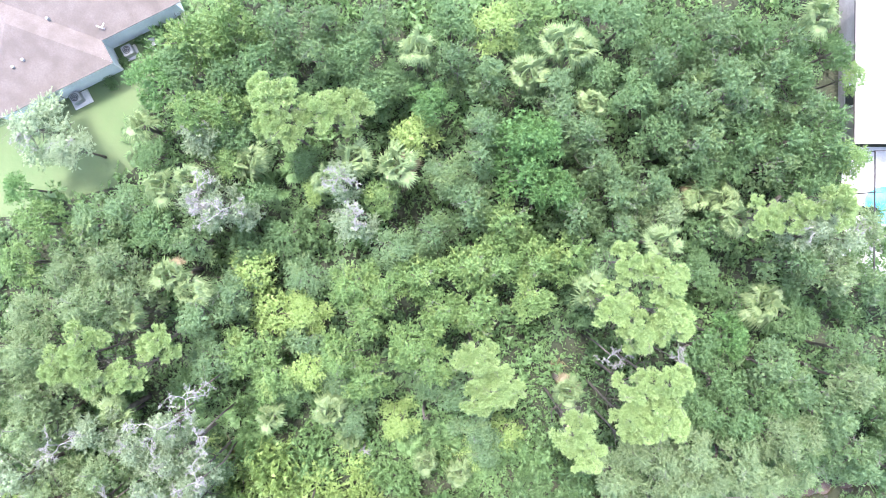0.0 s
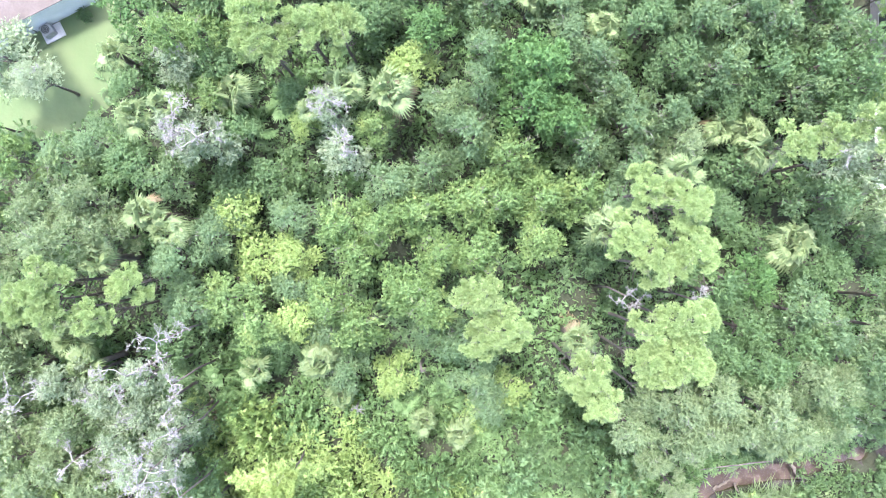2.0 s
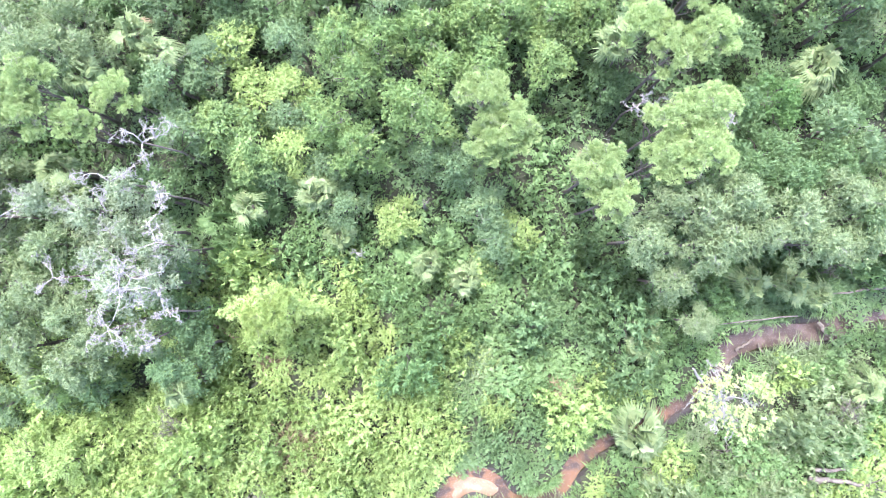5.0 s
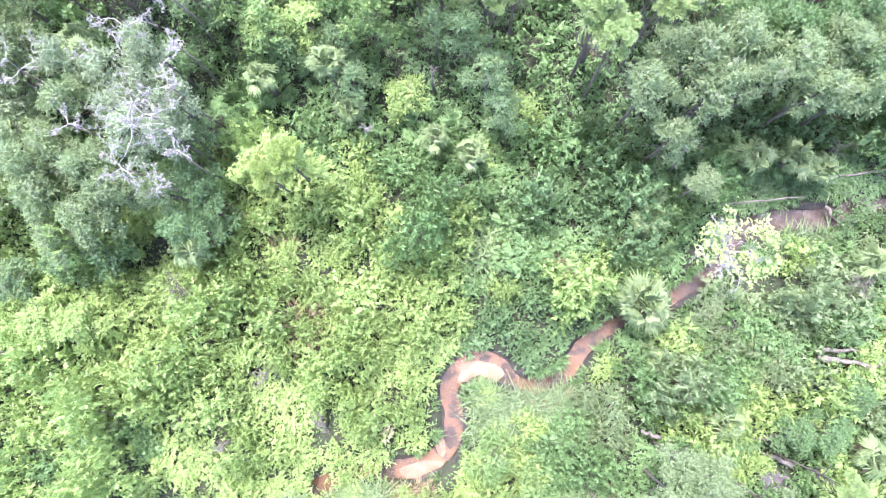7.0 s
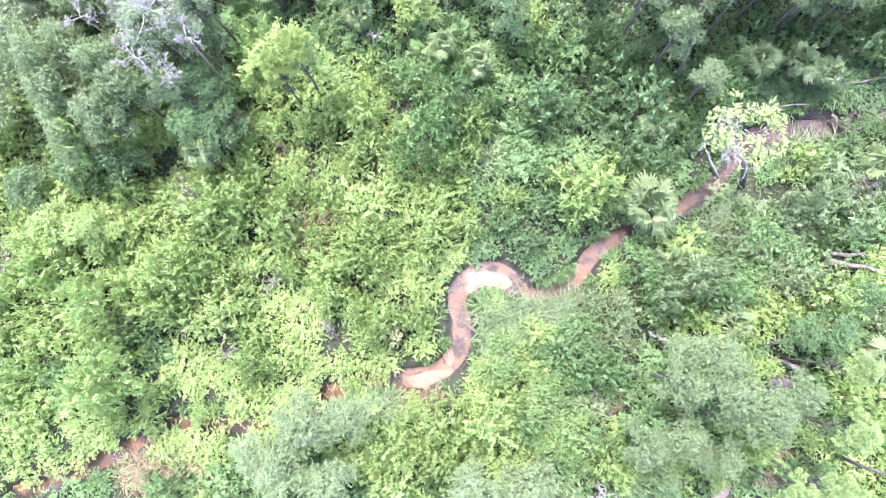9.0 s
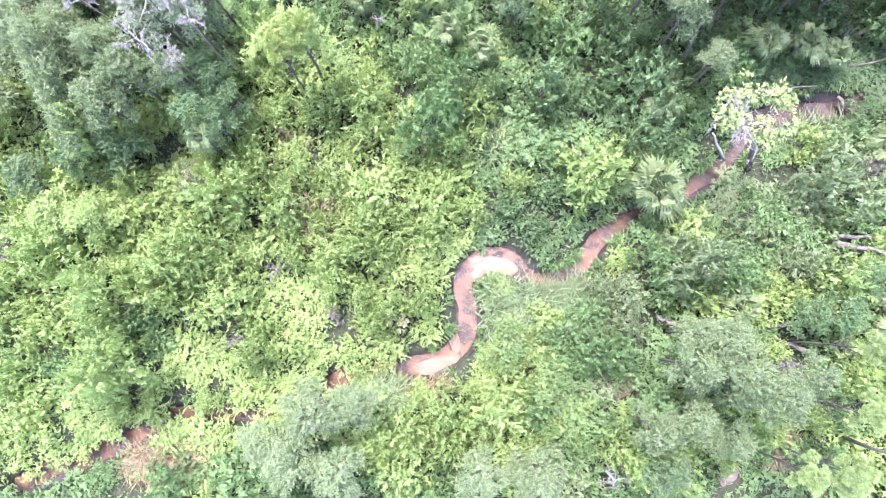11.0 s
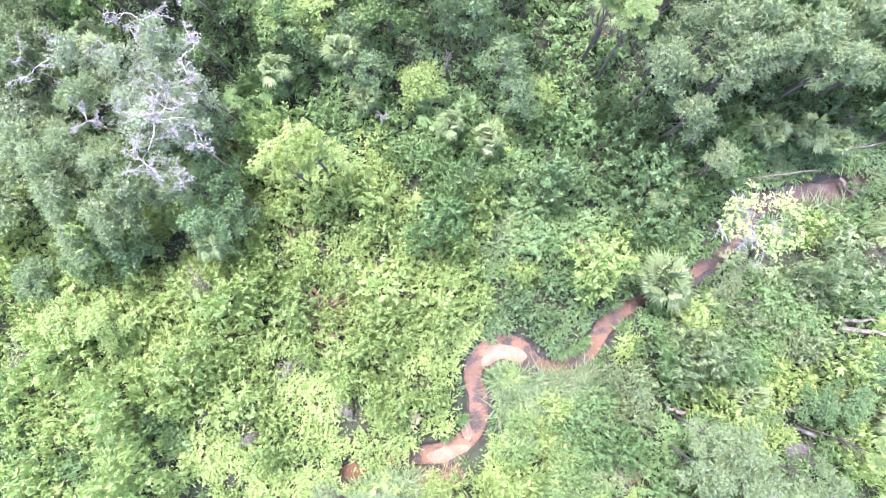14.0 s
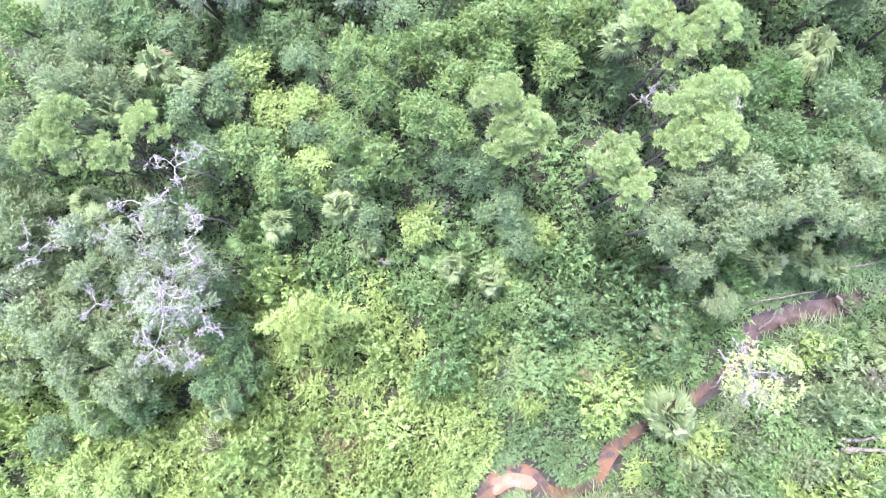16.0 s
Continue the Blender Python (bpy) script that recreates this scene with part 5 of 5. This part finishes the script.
box_part("soffit", 0.0, 5.0, 1.45, 1.67, E0 - 0.14, E0 - 0.10, WHITE, house, "white soffit")
for x, y, z in ((-4.9, 1.9, E0 + 0.85), (-4.2, 2.0, E0 + 0.9), (-1.9, 3.4, E0 + 1.0), (1.8, 4.0, E0 + 1.15)):
    box_part("roof_vent", x - 0.075, x + 0.075, y - 0.075, y + 0.075, z - 0.2, z + 0.22, METAL, house, "small pale roof vent", 0.03)
pipe = Cloud()
tube(pipe, [(-4.2, 0.2, 0.1), (-4.2, 0.2, 1.9), (-4.2, 0.26, 2.0)], [0.035, 0.035, 0.035], 8)
part("conduit", pipe.mesh("conduit", METAL, True), house, "grey conduit on the wall")
flue = Cloud()
tube(flue, [(0.45, 1.85, E0 + 0.1), (0.45, 1.85, E0 + 0.5)], [0.04, 0.04], 8)
tube(flue, [(0.45, 1.85, E0 + 0.48), (0.22, 2.05, E0 + 0.58)], [0.035, 0.035], 8)
tube(flue, [(0.45, 1.85, E0 + 0.48), (0.68, 2.0, E0 + 0.58)], [0.035, 0.035], 8)
part("vent_pipe", flue.mesh("vent_pipe", WHITE, True), house, "white forked vent pipe")


def air_conditioner(u, v, turn):
    m = house.matrix_basis @ pose(u, v, 0.09, 0, 0, turn)
    ob = root("air_conditioner", m, "grey outdoor air-conditioner unit beside the house wall", "air conditioner", "air conditioners")
    part("casing", box_mesh("casing", (0.62, 0.62, 0.66), METAL, 0.04, (0, 0, 0.33)), ob)
    g = Cloud()
    a = np.linspace(0, 2 * np.pi, 24, endpoint=False)
    g.add([(0.25 * math.cos(t), 0.25 * math.sin(t), 0.675) for t in a] + [(0, 0, 0.67)], [[i, (i + 1) % 24, 24] for i in range(24)])
    part("fan_opening", g.mesh("fan_opening", DARKMETAL), ob, "dark round fan opening")
    for r in (0.09, 0.17, 0.25):
        ring = Cloud()
        tube(ring, [(r * math.cos(t), r * math.sin(t), 0.69) for t in np.linspace(0, 2 * np.pi, 25)], [0.012] * 25, 5)
        part("guard_ring", ring.mesh("guard_ring", METAL, True), ob)


def pad(u, v, w, d):
    ob = new("concrete_pad", box_mesh("concrete_pad", (w, d, 0.12), CONCRETE, 0.02, (0, 0, 0.03)))
    ob.matrix_basis = house.matrix_basis @ pose(u, v, 0.03)
    tagged(ob, "pale concrete slab on the lawn", "slab", "slabs")


pad(-3.4, -0.24, 1.2, 0.85)
air_conditioner(-3.5, -0.16, 8)
pad(0.6, 0.95, 0.8, 0.8)
air_conditioner(0.55, 1.0, 0)
pad(2.1, 1.0, 1.0, 0.5)
for u, v, size in ((-1.3, -0.1, 0.5), (-5.6, -0.15, 0.55), (1.5, 1.2, 0.5), (2.9, 1.15, 0.6), (3.6, 1.2, 0.5), (-0.1, 0.6, 0.45)):
    ob = root("shrub", house.matrix_basis @ pose(u, v, 0, 0, 0, 70 * u) @ Matrix.Scale(size * 0.7, 4), "small dark shrub planted along the house wall", "shrub", "wall shrubs")
    for name, data in zip(("foliage", "stem"), BUSHES["dark"][0]):
        part(name, data, ob)
box = root("utility_box", house.matrix_basis @ pose(-5.0, 0.1, 0.03), "grey utility box on the house wall", "utility box")
box_part("casing", -0.3, 0.3, -0.15, 0.14, 0.0, 0.9, METAL, box, "", 0.02)
box_part("lid", -0.32, 0.32, -0.18, 0.14, 0.9, 0.95, DARKMETAL, box, "dark lid", 0.01)

villa = root("house", pose(23.4, 6.0, 0), "neighbouring house with a bright pale roof", "house", "houses by the wood")
box_part("wall", 0.45, 0.70, 0, 9.0, 0, 2.9, TAN, villa)
box_part("wall", 0.70, 12.0, 0.0, 0.25, 0, 2.9, TAN, villa)
box_part("wall", 0.70, 12.0, 8.75, 9.0, 0, 2.9, TAN, villa)
box_part("wall", 11.75, 12.0, 0.25, 8.75, 0, 2.9, TAN, villa)
k0, k1 = (4.4, 4.2, 4.6), (8.0, 4.2, 4.6)
roof_slope((0, 7.9, 2.95), (0, -0.4, 2.95), k0, k0, PALE_ROOF, villa, 0.28)
roof_slope((0, -0.4, 2.95), (12.4, -0.4, 2.95), k1, k0, PALE_ROOF, villa, 0.28)
roof_slope((12.4, 7.9, 2.95), (0, 7.9, 2.95), k0, k1, PALE_ROOF, villa, 0.28)
roof_slope((12.4, -0.4, 2.95), (12.4, 7.9, 2.95), k1, k1, PALE_ROOF, villa, 0.28)
box_part("gutter", -0.06, 0.0, -0.4, 7.9, 2.80, 2.96, TRIM, villa, "dark gutter")
w = box_part("window", 0.40, 0.455, 1.9, 3.3, 0.9, 2.2, WHITE, villa, "white-framed window")
box_part("pane", 0.385, 0.395, 2.0, 3.2, 1.0, 2.1, PANE, w, "dark glass", 0)

deck = new("patio", box_mesh("patio", (9.0, 8.2, 0.12), CONCRETE, 0.01, (28.6, 1.6, 0.0)))
tagged(deck, "pale concrete pool patio behind the neighbouring house", "patio", kind="structure")
m, n, l, bsdf, out = material("pool_water")
l.new(mix_colour(n, l, noise_fac(n, l, 1.2, 3, 0.4, 0.6), (0.05, 0.36, 0.56), (0.12, 0.50, 0.68)), bsdf.inputs["Base Color"])
bsdf.inputs["Roughness"].default_value = 0.08
bump(n, l, bsdf, noise_fac(n, l, 3, 3, 0.3, 0.7), 0.3, 0.03)
pool = Cloud()
a = np.linspace(0, 2 * np.pi, 36, endpoint=False)
rim = np.column_stack([27.6 + 2.1 * np.sign(np.cos(a)) * np.abs(np.cos(a)) ** 0.7, 2.1 + 1.2 * np.sign(np.sin(a)) * np.abs(np.sin(a)) ** 0.7])
pool.add([(x, y, 0.072) for x, y in rim], [list(range(36))])
tagged(new("pool", pool.mesh("pool", m)), "turquoise water of a small swimming pool", "pool", kind="structure")
cage = root("pool_cage", pose(24.7, -2.2, 0.06), "dark bronze frame of a pool screen enclosure", "pool enclosure")
for x in (0, 2.6, 5.2, 7.8):
    for y in (0, 2.5, 5.0, 7.4):
        if x in (0, 7.8) or y in (0, 7.4):
            box_part("post", x - 0.03, x + 0.03, y - 0.03, y + 0.03, 0, 2.6, BRONZE, cage, "", 0)
    box_part("roof_beam", x - 0.03, x + 0.03, -0.03, 7.43, 2.6, 2.68, BRONZE, cage, "", 0)
for y in (0, 2.5, 5.0, 7.4):
    box_part("roof_beam", -0.03, 7.83, y - 0.03, y + 0.03, 2.68, 2.74, BRONZE, cage, "", 0)
